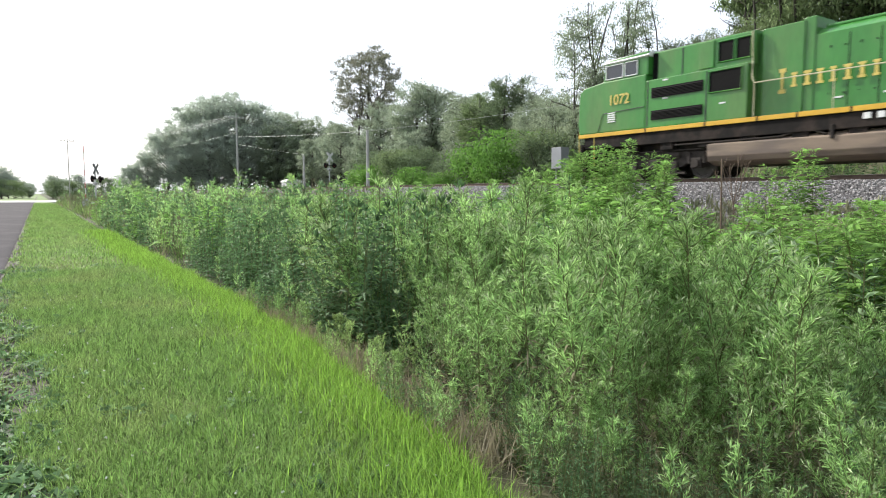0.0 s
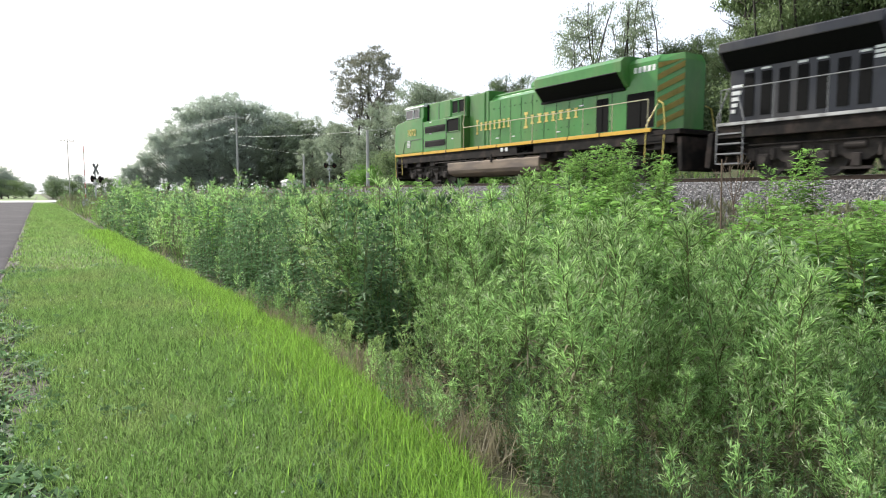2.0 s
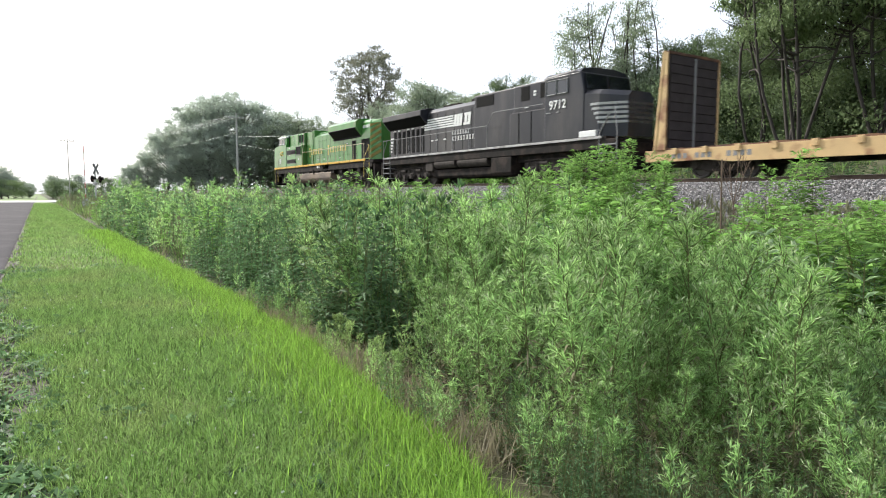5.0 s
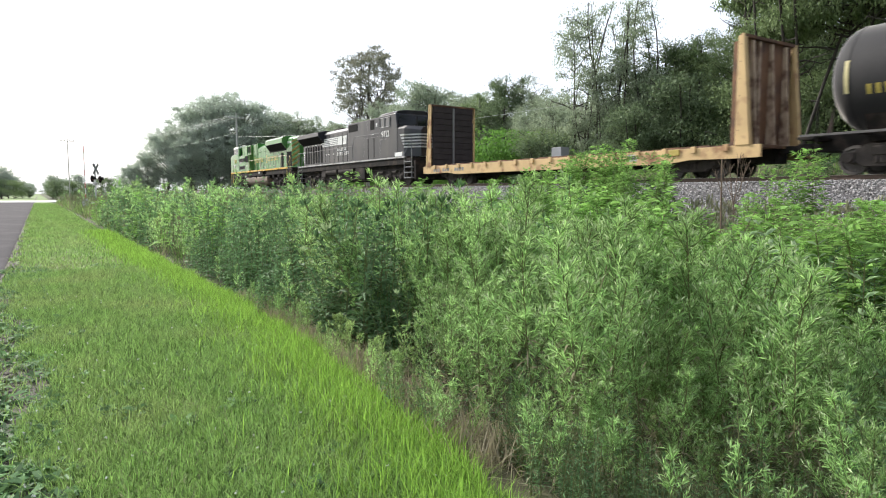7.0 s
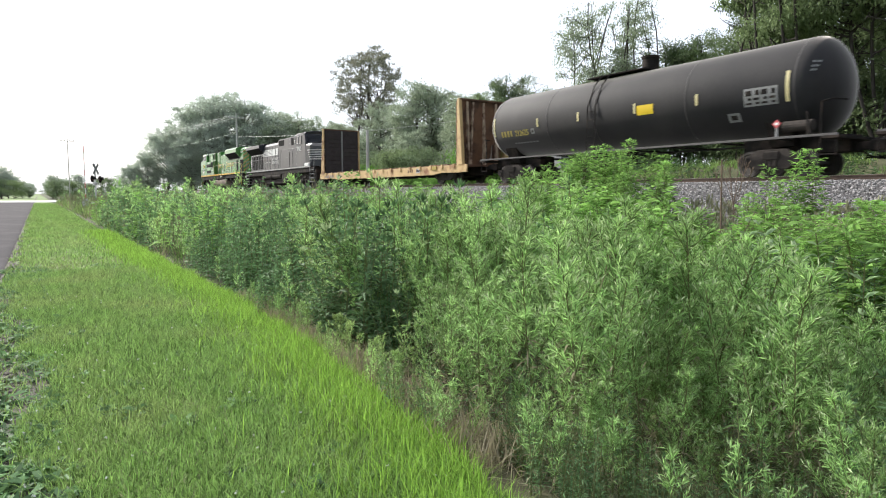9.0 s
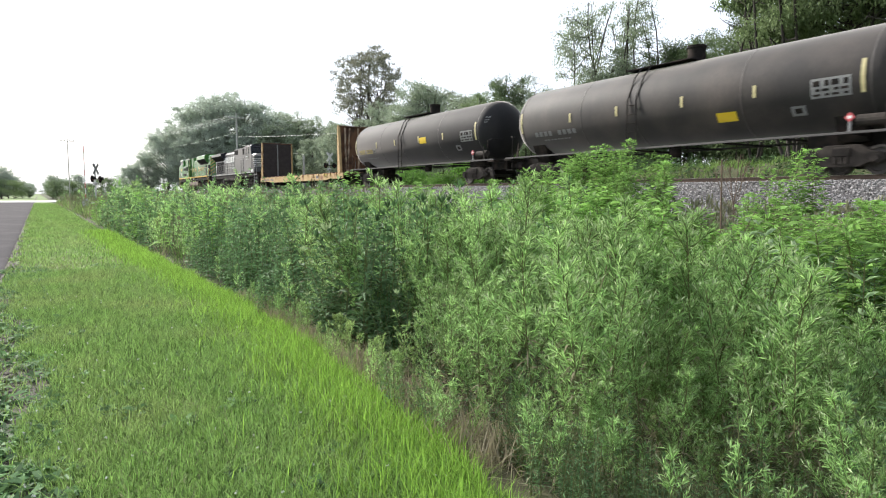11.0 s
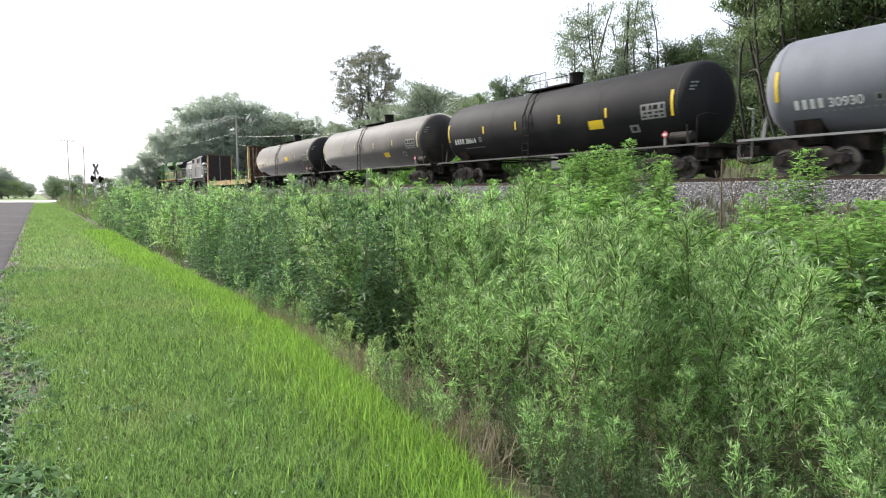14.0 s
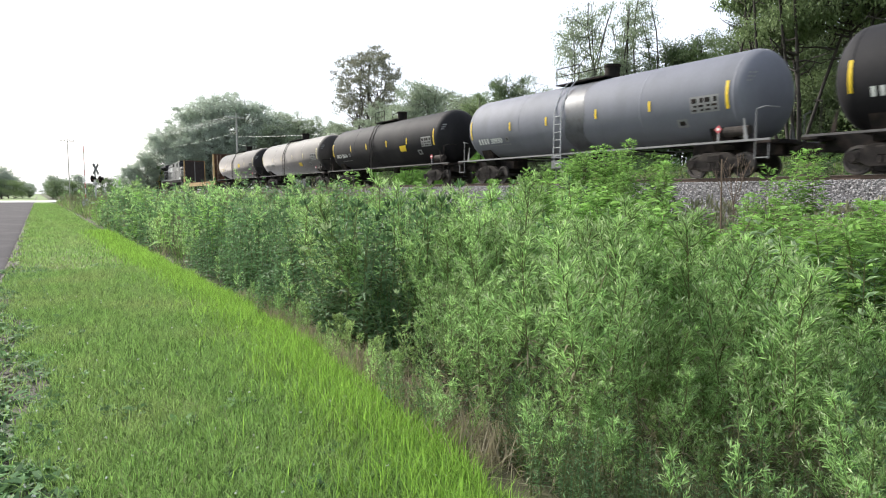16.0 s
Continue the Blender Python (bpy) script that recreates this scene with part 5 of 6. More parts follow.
def tallness(x, y):
    """How high the weeds stand: tall in the ditch, low near the stones."""
    h = np.where(x < 11, 1.75, np.interp(x, [11, 12.5, 16.5], [1.35, 0.8, 0.5]))
    h = np.where((x > 10.5) & (y > 10.2) & (y < 17), np.interp(x, [10.5, 14, 16.5], [1.9, 1.6, 0.7]), h)
    h = np.where((x > 8) & (y > 17) & (y < 24), np.interp(x, [8, 10, 14], [1.6, 1.2, 0.6]), h)
    h = np.where(y >= 25, np.interp(x, [2.5, 13, 15, 17], [2.4, 2.35, 1.8, 1.0]), h)
    h = np.where((x < 7) & (y < 7), np.interp(y, [0, 2.0, 3.2, 5.5, 7], [1.15, 1.3, 1.5, 1.7, 1.85]), h)
    h = np.where((x >= 7) & (x < 12) & (y < 8), np.minimum(h, 1.45), h)
    h = np.where((x < 8) & (y >= 7), np.maximum(h, 1.9), h)
    h = h * np.interp(x - LAWN_EDGE(y), [0.1, 0.8], [0.55, 1.0])
    # lower openings through which the stones show
    q, g = y / np.maximum(x, 0.1), np.interp(x, PX, PZ)
    cap = np.where(((q > 1.27) & (q < 1.92)) | (q < 0.78), 1.55 - 0.036 * x, np.where(q >= 1.92, np.interp(q, [3.5, 7], [1.62, 1.45]) + np.interp(q, [3.5, 7], [0.021, 0.010]) * np.hypot(x, y), 9.0))
    h = np.minimum(h, np.maximum(cap - g, 0.4))
    return h * (0.94 + 0.24 * np.sin(x * 1.3 + y * 0.9) * np.sin(y * 1.1 - x * 0.7 + 1) + 0.08 * np.sin(x * 3.1 - y * 2.3))


# three grades of each plant: close by, further off, far away
def grade(d, n):
    return {"feathery": [feathery(1.5, d) for _ in range(n)], "goldenrod": [goldenrod(1.5, d) for _ in range(n)], "ragweed": [ragweed(1.5, d) for _ in range(n)],
            "broadleaf": [broadleaf(1.2, d) for _ in range(n)], "reed": [reed_clump(1.2, d) for _ in range(n)], "litter": [dead_litter(0.3, d) for _ in range(2)],
            "grass": [reed_clump(0.6, d, False) for _ in range(3)]}


TALL = {"feathery": 1.5, "goldenrod": 1.5, "ragweed": 1.5, "broadleaf": 1.2, "reed": 1.2, "litter": 0.3, "grass": 0.6}
LABELS = {"feathery": "tall feathery green weed with pale tips in the ditch", "goldenrod": "dark leafy goldenrod clump in the ditch", "ragweed": "bright green ragweed with lobed leaves",
          "broadleaf": "broad-leaved green weed with large oval leaves", "reed": "tall grass clump with brown seed heads"}


def species(x, y):
    """Which plant grows where."""
    u = 0.5 * rng.random() + 0.5 * (0.5 + 0.5 * math.sin(x * 2.1 + 1.4 * math.sin(y * 1.3)) * math.sin(y * 1.9 + x * 0.7))
    if x > 11.5 and y < 30:
        return "ragweed" if u < 0.35 else "reed" if u < 0.65 else "grass" if u < 0.85 else "feathery"
    if y < 7.5 and x < 6.3 and y < 1.0 * x + 2.5:
        if y < 1.7 and u < 0.28:
            return "goldenrod"
        return "feathery" if u < 0.88 or x * x + y * y < 30 else "broadleaf" if u < 0.92 else "goldenrod"
    if y < 8 and x >= 6.3:
        return "goldenrod" if u < 0.3 else "broadleaf" if u < 0.48 else "ragweed" if u < 0.72 else "feathery" if u < 0.92 else "reed"
    if x > 7.5 and y < 22:
        return "ragweed" if u < 0.5 else "goldenrod" if u < 0.75 else "feathery" if u < 0.93 else "reed"
    if y > 28 and x > 6.5 or y > 45:
        return "reed" if u < 0.68 else "goldenrod" if u < 0.85 else "feathery"
    if y > 15:
        return "goldenrod" if u < 0.5 else "feathery" if u < 0.66 else "ragweed" if u < 0.72 else "reed"
    return "goldenrod" if u < 0.70 else "feathery"


def plant_field(name, x0, x1, y0, y1, per_m2, d, variants, label, near=0.0, far=1e9, sink=0.0):
    g = grade(d, variants)
    kinds, index = [], {}
    for k, vs in g.items():
        index[k] = list(range(len(kinds), len(kinds) + len(vs)))
        kinds += vs
    out = []
    x, y = field(x0, x1, y0, y1, per_m2)
    r = np.hypot(x, y)
    for xi, yi in zip(x[(r >= near) & (r < far)], y[(r >= near) & (r < far)]):
        k = species(xi, yi)
        h = float(tallness(xi, yi)) * rng.uniform(0.6, 1.12)
        sc = h / TALL[k] * (0.7 if k in ("reed", "grass", "broadleaf") else 1.0)
        out.append((xi, yi, float(ground_z(xi, yi)) - 0.02, random.choice(index[k]), sc))
    return spread(name, kinds, out, label)


# plants close to the verge stand singly
close = grade(1.0, 4)
close_mesh = {}
for k, vs in close.items():
    if k in LABELS:
        close_mesh[k] = [leaf_mesh("weed_plant", v, m, PLANT_MATS) for v, m in vs]
cx, cy = field(2.5, 8.5, 0.5, 9.5, 11.0)
open_ground = (cy < 2.3) & (cx < 3.1) & (rng.random(len(cx)) < 0.6)
cx, cy = cx[~open_ground], cy[~open_ground]
order = np.argsort(np.hypot(cx, cy))[:300]
for xi, yi in zip(cx[order], cy[order]):
    k = species(xi, yi)
    h = float(tallness(xi, yi)) * rng.uniform(0.55, 1.14)
    ob = new("weed_plant", random.choice(close_mesh[k]))
    sc = h / TALL[k]
    ob.matrix_basis = pose(xi, yi, float(ground_z(xi, yi)) - 0.02, rng.normal(0, 7), rng.normal(0, 7), rng.uniform(0, 360)) @ Matrix.Diagonal((sc * 1.1, sc * 1.1, sc * rng.uniform(0.95, 1.05), 1))
    tagged(ob, LABELS[k], "weed", "weeds in the ditch")
for _ in range(16):      # half-grown plants in front of the tall ones
    xi, yi = rng.uniform(3.3, 4.6), rng.uniform(1.8, 3.3)
    ob = new("weed_plant", random.choice(close_mesh["feathery"]))
    sc = rng.uniform(0.5, 0.75)
    ob.matrix_basis = pose(xi, yi, float(ground_z(xi, yi)) - 0.02, rng.normal(0, 5), rng.normal(0, 5), rng.uniform(0, 360)) @ Matrix.Diagonal((sc * 1.25, sc * 1.25, sc, 1))
    tagged(ob, "half-grown feathery green weed in the ditch", "weed", "weeds in the ditch")
# mostly the dark goldenrod leaf, its colour standing for shade under tall weeds
under = [feathery(1.4, 0.4) for _ in range(3)] + [goldenrod(1.3, 0.4, 5, 1, 0.10, 0.014) for _ in range(4)]
shade_low = [goldenrod(1.0, 0.5, 6, 1, 0.09, 0.010) for _ in range(5)] + [feathery(1.2, 0.5)]
dy = rng.uniform(0.9, 3.1, 170)
dx = LAWN_EDGE(dy) + 0.32 + np.abs(rng.normal(0, 0.8, 170))
spread("low_ditch_weeds", shade_low, [(a, b, float(ground_z(a, b)) - 0.02, int(rng.integers(0, 6)), rng.uniform(0.25, 0.5)) for a, b in zip(dx, dy)], "dense low weeds crowding the foot of the verge")
ux, uy = field(2.6, 8.0, 0.6, 9.0, 14.0)
spread("undergrowth", under, [(a, b, float(ground_z(a, b)) - 0.02, int(rng.integers(0, 7)), rng.uniform(0.3, 0.55)) for a, b in zip(ux[:560], uy[:560])], "low green growth between the tall weeds")
ey = rng.uniform(3.0, 6.0, 40)
ex = LAWN_EDGE(ey) + rng.uniform(-0.05, 0.4, 40) * (0.6 + 0.4 * np.sin(ey * 3.7) ** 2)
spread("ditch_edge_growth", under, [(a, b, float(ground_z(a, b)) - 0.02, int(rng.integers(0, 6)), rng.uniform(0.16, 0.4)) for a, b in zip(ex, ey)], "low green weeds at the edge of the mown grass")
REACH = float(np.hypot(cx, cy)[order[-1]])

plant_field("ditch_weeds", 2.5, 16.8, 0.5, 24, 8.5, 0.62, 5, "dense green weeds filling the ditch", REACH - 0.4, 17)
behind = grade(0.25, 3)
behind = behind["feathery"] + behind["goldenrod"] + behind["ragweed"]
bx, by = rng.uniform(2.8, 16, 620), rng.uniform(-16, 1.5, 620)
keep = np.degrees(np.arctan2(bx, by)) > 70
spread("roadside_weeds", behind, [(a, b, float(ground_z(a, b)) - 0.02, int(rng.integers(0, 9)), rng.uniform(0.7, 1.1)) for a, b in zip(bx[keep], by[keep])], "green weeds filling the ditch beside the road")
plant_field("meadow_weeds", 2.5, 17.0, 3, 48, 6.0, 0.36, 5, "dense green weeds further along the ditch", 17, 38)
plant_field("far_weeds", 2.5, 18.0, 25, 130, 1.7, 0.18, 4, "weeds and seeding grasses far along the track", 38)
bank_low = [reed_clump(0.5, 0.35, False) for _ in range(5)] + [goldenrod(0.6, 0.3) for _ in range(2)]
by = rng.uniform(5, 36, 1500)
bx = rng.uniform(23.4, 33, 1500)
spread("bank_grass_beyond", bank_low, [(a, b, float(ground_z(a, b)) - 0.02, int(rng.integers(0, 7)), rng.uniform(0.7, 1.3)) for a, b in zip(bx, by)], "pale rough grass on the bank beyond the track", "grass")
plant_field("lineside_weeds", 23.6, 30, 9, 100, 1.6, 0.25, 3, "rough grass and weeds beyond the track")

# litter and low growth on the bank, reeds in front of the stones
low = [dead_litter(0.3) for _ in range(4)] + [reed_clump(0.45, 0.8, False) for _ in range(3)] + [feathery(1.3, 0.8) for _ in range(2)]
ly = 2.8 + 7.5 * rng.random(420)
lx = LAWN_EDGE(ly) + 0.1 + np.abs(rng.normal(0, 0.5, 420))
spread("bank_growth", low, [(a, b, float(ground_z(a, b)) - 0.01, (j := int(rng.integers(0, 9))), rng.uniform(0.45, 0.95) * (0.4 if j > 6 else 1.0)) for a, b in zip(lx, ly)], "dead stalks and low growth on the ditch bank", "plants")
reeds = [reed_clump(1.0, 0.7) for _ in range(5)]
ly = 4.5 + 6.5 * rng.random(260)
lx = rng.uniform(12.3, 15.6, 260)
spread("lineside_reeds", reeds, [(a, b, float(ground_z(a, b)) - 0.02, int(rng.integers(0, 5)), rng.uniform(0.6, 1.05)) for a, b in zip(lx, ly)], "upright seeding grass in front of the ballast", "grass")

milkweed = [leaf_mesh("milkweed_plant", *broadleaf(1.5), [WEED, MILKLEAF, MILKLEAF, WEEDTIP, STEM]) for _ in range(3)]
for x, y, s in ((7.5, 4.5, 1.12), (7.1, 4.0, 1.0), (8.1, 4.7, 1.08), (7.8, 4.0, 1.0), (6.9, 3.2, 0.95), (8.4, 3.9, 1.05), (6.5, 4.2, 0.95), (6.2, 3.5, 1.1), (5.6, 3.3, 1.17), (5.9, 3.0, 1.1), (5.3, 3.05, 1.05), (5.0, 2.6, 0.95), (5.9, 2.5, 1.0)):
    ob = new("milkweed_plant", random.choice(milkweed))
    ob.matrix_basis = pose(x, y, float(ground_z(x, y)) - 0.02, rng.normal(0, 4), rng.normal(0, 4), rng.uniform(0, 360)) @ Matrix.Diagonal((s, s, s, 1))
    tagged(ob, "broad-leaved green milkweed standing among the weeds", "weed", "milkweed")

# tall ragweed stands by the stones
stand = [leaf_mesh("ragweed_plant", *ragweed(2.2, 0.9), PLANT_MATS) for _ in range(4)]
for x, y, h, n, w in ((13.4, 12.2, 2.75, 15, 0.7), (13.2, 10.9, 2.5, 9, 0.5), (13.5, 14.4, 2.35, 13, 0.6), (13.4, 7.2, 2.4, 4, 0.28), (12.6, 21.0, 2.2, 3, 0.2), (12.9, 16.5, 1.9, 9, 0.7), (11.0, 9.9, 2.1, 9, 0.6), (9.0, 4.6, 1.9, 9, 0.5), (10.5, 6.0, 1.85, 10, 0.6), (10.8, 12.5, 2.0, 9, 0.8)):
    for _ in range(n):
        xi, yi = x + rng.normal(0, w * 0.6), y + rng.normal(0, w)
        s = h / 2.2 * rng.uniform(0.8, 1.05)
        ob = new("ragweed_plant", random.choice(stand))
        ob.matrix_basis = pose(xi, yi, float(ground_z(xi, yi)) - 0.02, rng.normal(0, 3), rng.normal(0, 3), rng.uniform(0, 360)) @ Matrix.Diagonal((s, s, s, 1))
        tagged(ob, "tall bright green ragweed beside the ballast", "weed", "ragweed by the track")

# ---- the mown verge ----
def blades(name, n, xf, yf, hlo, hhi, w, mat, label, lean=0.35, density=None):
    y = yf(n)
    x = xf(n, y)
    h = rng.uniform(hlo, hhi, n) * np.interp(np.hypot(x, y), [0, 12, 60], [1, 1.1, 1.5])
    ww = w * np.interp(np.hypot(x, y), [0, 4, 15, 60], [1, 1.1, 2.2, 6])
    z = ground_z(x, y) - 0.005
    a, l = rng.uniform(0, 6.28, n), np.abs(rng.normal(0, lean, n))
    d = np.stack([np.cos(a) * l, np.sin(a) * l, np.ones(n)], -1)
    b = rng.uniform(0, 6.28, n)
    s = np.stack([np.cos(b), np.sin(b), np.zeros(n)], -1) * ww[:, None] / 2
    p = np.stack([x, y, z], -1)
    mid = p + d * h[:, None] * 0.55
    tip = p + d * h[:, None] * np.array([1.7, 1.7, 1.0])
    v = np.stack([p - s, p + s, mid + s * 0.8, mid - s * 0.8, tip], 1).reshape(-1, 3)
    i = 5 * np.arange(n)[:, None]
    f = np.concatenate([i + [0, 1, 2], i + [0, 2, 3], i + [3, 2, 4]], 1).reshape(-1, 3)
    return tagged(new(name, raw(name, v, f, [mat])), label, "grass", kind="stuff")


def verge_x(n, y):
    x = VERGE_START(y) + (LAWN_EDGE(y) - VERGE_START(y)) * rng.random(n) ** 0.92
    return np.where(rng.random(n) < 0.05, rng.uniform(-0.65, 0.2, n), x)


blades("verge_grass", 115000, verge_x, lambda n: 1.6 + 13 * rng.random(n) ** 1.45, 0.04, 0.115, 0.0060, GRASS, "short mown green grass verge", 0.5)
blades("verge_grass", 65000, verge_x, lambda n: 9.5 + 108 * rng.random(n) ** 2.0 + rng.normal(0, 1.6, n), 0.04, 0.10, 0.0052, GRASS, "short mown green grass verge", 0.5)
blades("verge_grass", 26000, verge_x, lambda n: -9 + 10.8 * rng.random(n), 0.04, 0.1, 0.009, GRASS, "short mown green grass verge", 0.5)
blades("verge_straw", 15000, verge_x, lambda n: 1.8 + 16 * rng.random(n) ** 1.4, 0.02, 0.06, 0.004, DRYGRASS, "dry clippings in the mown grass", 1.3)
blades("edge_grass", 30000, lambda n, y: LAWN_EDGE(y) - np.abs(rng.normal(0, 0.38, n)) + 0.08, lambda n: 1.2 + 28 * rng.random(n) ** 1.5, 0.08, 0.22, 0.006, TALLGRASS, "longer bright green grass along the ditch", 0.32)
blades("bank_grass", 5200, lambda n, y: LAWN_EDGE(y) + 0.05 + np.abs(rng.normal(0, 0.45, n)), lambda n: 2.9 + 6.5 * rng.random(n), 0.03, 0.12, 0.006, DEADGRASS, "dry brown grass on the ditch bank", 0.7)

# low broad-leaved plants beside the road
def rosette():
    L = Leaves()
    k = 22
    L.add(rng.normal(0, 0.03, (k, 3)) * [1, 1, 0.2] + [0, 0, 0.015], around(k) + rng.normal(0, 0.3, (k, 3)) + [0, 0, 0.45], rng.uniform(0.05, 0.11, k), rng.uniform(0.018, 0.035, k), int(rng.integers(0, 2)), droop=0.35, side=np.array([0, 0, 1.0]) + rng.normal(0, 0.3, (k, 3)))
    return L.arrays()


ros = [rosette() for _ in range(6)]
n = 480
ry = 2.0 + 14 * rng.random(n) ** 1.5
rx = np.where(rng.random(n) < 0.85, rng.uniform(-0.62, 0.1, n), rng.uniform(0, 1.6, n)) + 0.1 * np.sin(ry * 2.3)
spread("roadside_rosettes", ros, [(a, b, float(ground_z(a, b)), random.randrange(6), rng.uniform(0.7, 1.5)) for a, b in zip(rx, ry)], "low broad-leaved plants at the road's edge", "plants")

n = 150
fy = 2.2 + 9 * rng.random(n) ** 1.3
fx = np.where(rng.random(n) < 0.6, rng.uniform(-0.6, 0.4, n), rng.uniform(0, 1.9, n))
L = Leaves()
for a, b in zip(fx, fy):
    L.add(np.array([a, b, float(ground_z(a, b)) + rng.uniform(0.05, 0.09)]), rng.normal(0, 1, (4, 3)), 0.013, 0.013, 0, belly=0.5)
tagged(new("clover_flowers", leaf_mesh("clover_flowers", *L.arrays(), [WHITE])), "small white clover flowers in the grass", "flowers", kind="stuff")


# ---- trees ----
def limb(V, F, pts, r0, r1, sides=6):
    """A tapered bent tube along pts."""
    pts = np.asarray(pts, float)
    n = len(pts)
    base = sum(len(v) for v in V)
    for i, p in enumerate(pts):
        w = pts[min(i + 1, n - 1)] - pts[max(i - 1, 0)]
        w = w / (np.linalg.norm(w) + 1e-9)
        a = np.cross(w, [0.3, 0.9, 0.2])
        a /= np.linalg.norm(a) + 1e-9
        b = np.cross(w, a)
        r = r0 + (r1 - r0) * i / (n - 1)
        k = np.arange(sides) * 2 * np.pi / sides
        V.append(p + r * (np.cos(k)[:, None] * a + np.sin(k)[:, None] * b))
    for i in range(n - 1):
        for k in range(sides):
            F.append((base + i * sides + k, base + i * sides + (k + 1) % sides, base + (i + 1) * sides + (k + 1) % sides, base + (i + 1) * sides + k))


def bend(p, q, n=4, wob=0.06, sag=0.0):
    p, q = np.asarray(p, float), np.asarray(q, float)
    t = np.linspace(0, 1, n)[:, None]
    ln = np.linalg.norm(q - p)
    w = rng.normal(0, wob * ln, 3) * 1.3 * np.sin(np.pi * t) + rng.normal(0, wob * ln, 3) * 0.7 * np.sin(2 * np.pi * t)
    return p + (q - p) * t + w + np.array([0, 0, -1.0]) * sag * ln * t ** 2


def tree_data(h, r, bottom, leafmat, clumps=80, per=60, size=0.3, loose=0.16, trunk=None, stems=1, droop=0.3, top=0.62, narrow=0.35, fan=0.0, fill=0.0, twigs=True):
    """Trunk, limbs and a crown of leaf clumps. bottom: where the crown begins; loose: a clump's spread as a share of r."""
    V, F = [], []
    tr = trunk or 0.018 * h + 0.05
    ends = []
    for s in range(stems):
        off = rng.normal(0, 0.25 * (stems > 1), 2)
        topp = np.array([rng.normal(0, 0.10) * r + off[0] * 3, rng.normal(0, 0.10) * r + off[1] * 3, h * rng.uniform(0.86, 0.97)])
        if fan:
            a, q = s * 2.4, fan * math.sqrt((s + 0.5) / stems)
            topp = np.array([math.cos(a) * q, math.sin(a) * q, h * (1.0 - 0.16 * (q / fan) ** 2) * rng.uniform(0.9, 0.99)])
        spine = bend((off[0], off[1], -0.2), topp, 9, 0.03 if fan else 0.015)
        limb(V, F, spine, tr / stems ** 0.5, 0.03, 7)
        nl = max(6, clumps // (4 * stems))
        for i in range(nl):
            f = rng.uniform(bottom * 0.8, 0.95)
            p = spine[0] + (topp - spine[0]) * f
            p = np.array([np.interp(p[2], spine[:, 2], spine[:, k]) for k in range(3)])
            a = i * 2.4 + rng.normal(0, 0.4)
            zz = (f - bottom) / (1 - bottom)
            rad = r * max(0.25, math.sqrt(max(0.03, 1 - ((zz - (1 - top)) / (top if zz > 1 - top else (1 - top) + narrow)) ** 2))) * rng.uniform(0.6, 1.08)
            q = p + np.array([math.cos(a) * rad, math.sin(a) * rad, rad * rng.uniform(0.15, 0.75)])
            q[2] = min(q[2], h * 0.99)
            b = bend(p, q, 4, 0.06, 0.05)
            limb(V, F, b, tr * 0.35 * (1.1 - f), 0.02, 4)
            for t in (0.45, 0.72, 1.0):
                c = b[0] + (b[-1] - b[0]) * t
                e = c + rng.normal(0, 0.22 * r * (1.1 - 0.3 * t), 3) * [1, 1, 0.7]
                if twigs:
                    limb(V, F, bend(c, e, 2), 0.025, 0.008, 3)
                ends.append(e)
                ends.append(c)
        ends.append(topp)
    V = np.concatenate(V)
    tm = raw("trunk", V, F, [BARK], smooth=True)
    ends = np.array(ends)
    pick = ends[rng.permutation(len(ends))[:clumps]] if len(ends) >= clumps else ends[rng.integers(0, len(ends), clumps)]
    if fill:
        k = int(clumps * fill)
        d = rng.normal(0, 1, (k, 3))
        d /= np.linalg.norm(d, axis=1, keepdims=True)
        d *= (rng.uniform(0.66, 1.0, k) * (0.9 + 0.16 * np.sin(d[:, 0] * 5 + 1) * np.sin(d[:, 1] * 4 + d[:, 2] * 5)))[:, None]
        mid_z, half = h * (0.5 + bottom * 0.5), h * (0.5 - bottom * 0.5)
        pick = np.concatenate([pick[: clumps - k], d * [r, r, half * 0.95] + [0, 0, mid_z]])
    hub = np.array([0, 0, h * (0.52 + bottom * 0.5)])
    away = np.linalg.norm((pick - hub) / [r + fan, r + fan, h * (0.5 - bottom * 0.5)], axis=1)
    pick = hub + (pick - hub) * np.minimum(1.0, 1.0 / np.maximum(away, 1e-6))[:, None]
    L = Leaves()
    for c in pick:
        k = int(per * rng.uniform(0.5, 1.4))
        sp = r * loose * rng.uniform(0.6, 1.3)
        pos = c + rng.normal(0, 1, (k, 3)) * [sp, sp, sp * 0.75]
        pos[:, 2] = np.clip(pos[:, 2], h * bottom * 0.5, h * 1.02)
        L.add(pos, rng.normal(0, 1, (k, 3)) + [0, 0, -droop], size * rng.uniform(0.6, 1.3, k), size * 0.55, 0, droop=droop * 0.5)
    v, m = L.arrays()
    return tm, leaf_mesh("crown", v, m, [leafmat])


def plant_tree(data, x, y, s=1.0, label="", name="tree", group="", rz=None, sz=1.0, z=None):
    ob = thing(name, label, "shrub" if name == "shrub" else "tree", group)
    ob.matrix_basis = pose(x, y, float(ground_z(x, y)) - 0.05 if z is None else z, 0, 0, rng.uniform(0, 360) if rz is None else rz) @ Matrix.Diagonal((s, s, s * sz, 1))
    shared("trunk", data[0], ob)
    shared("crown", data[1], ob)
    return ob


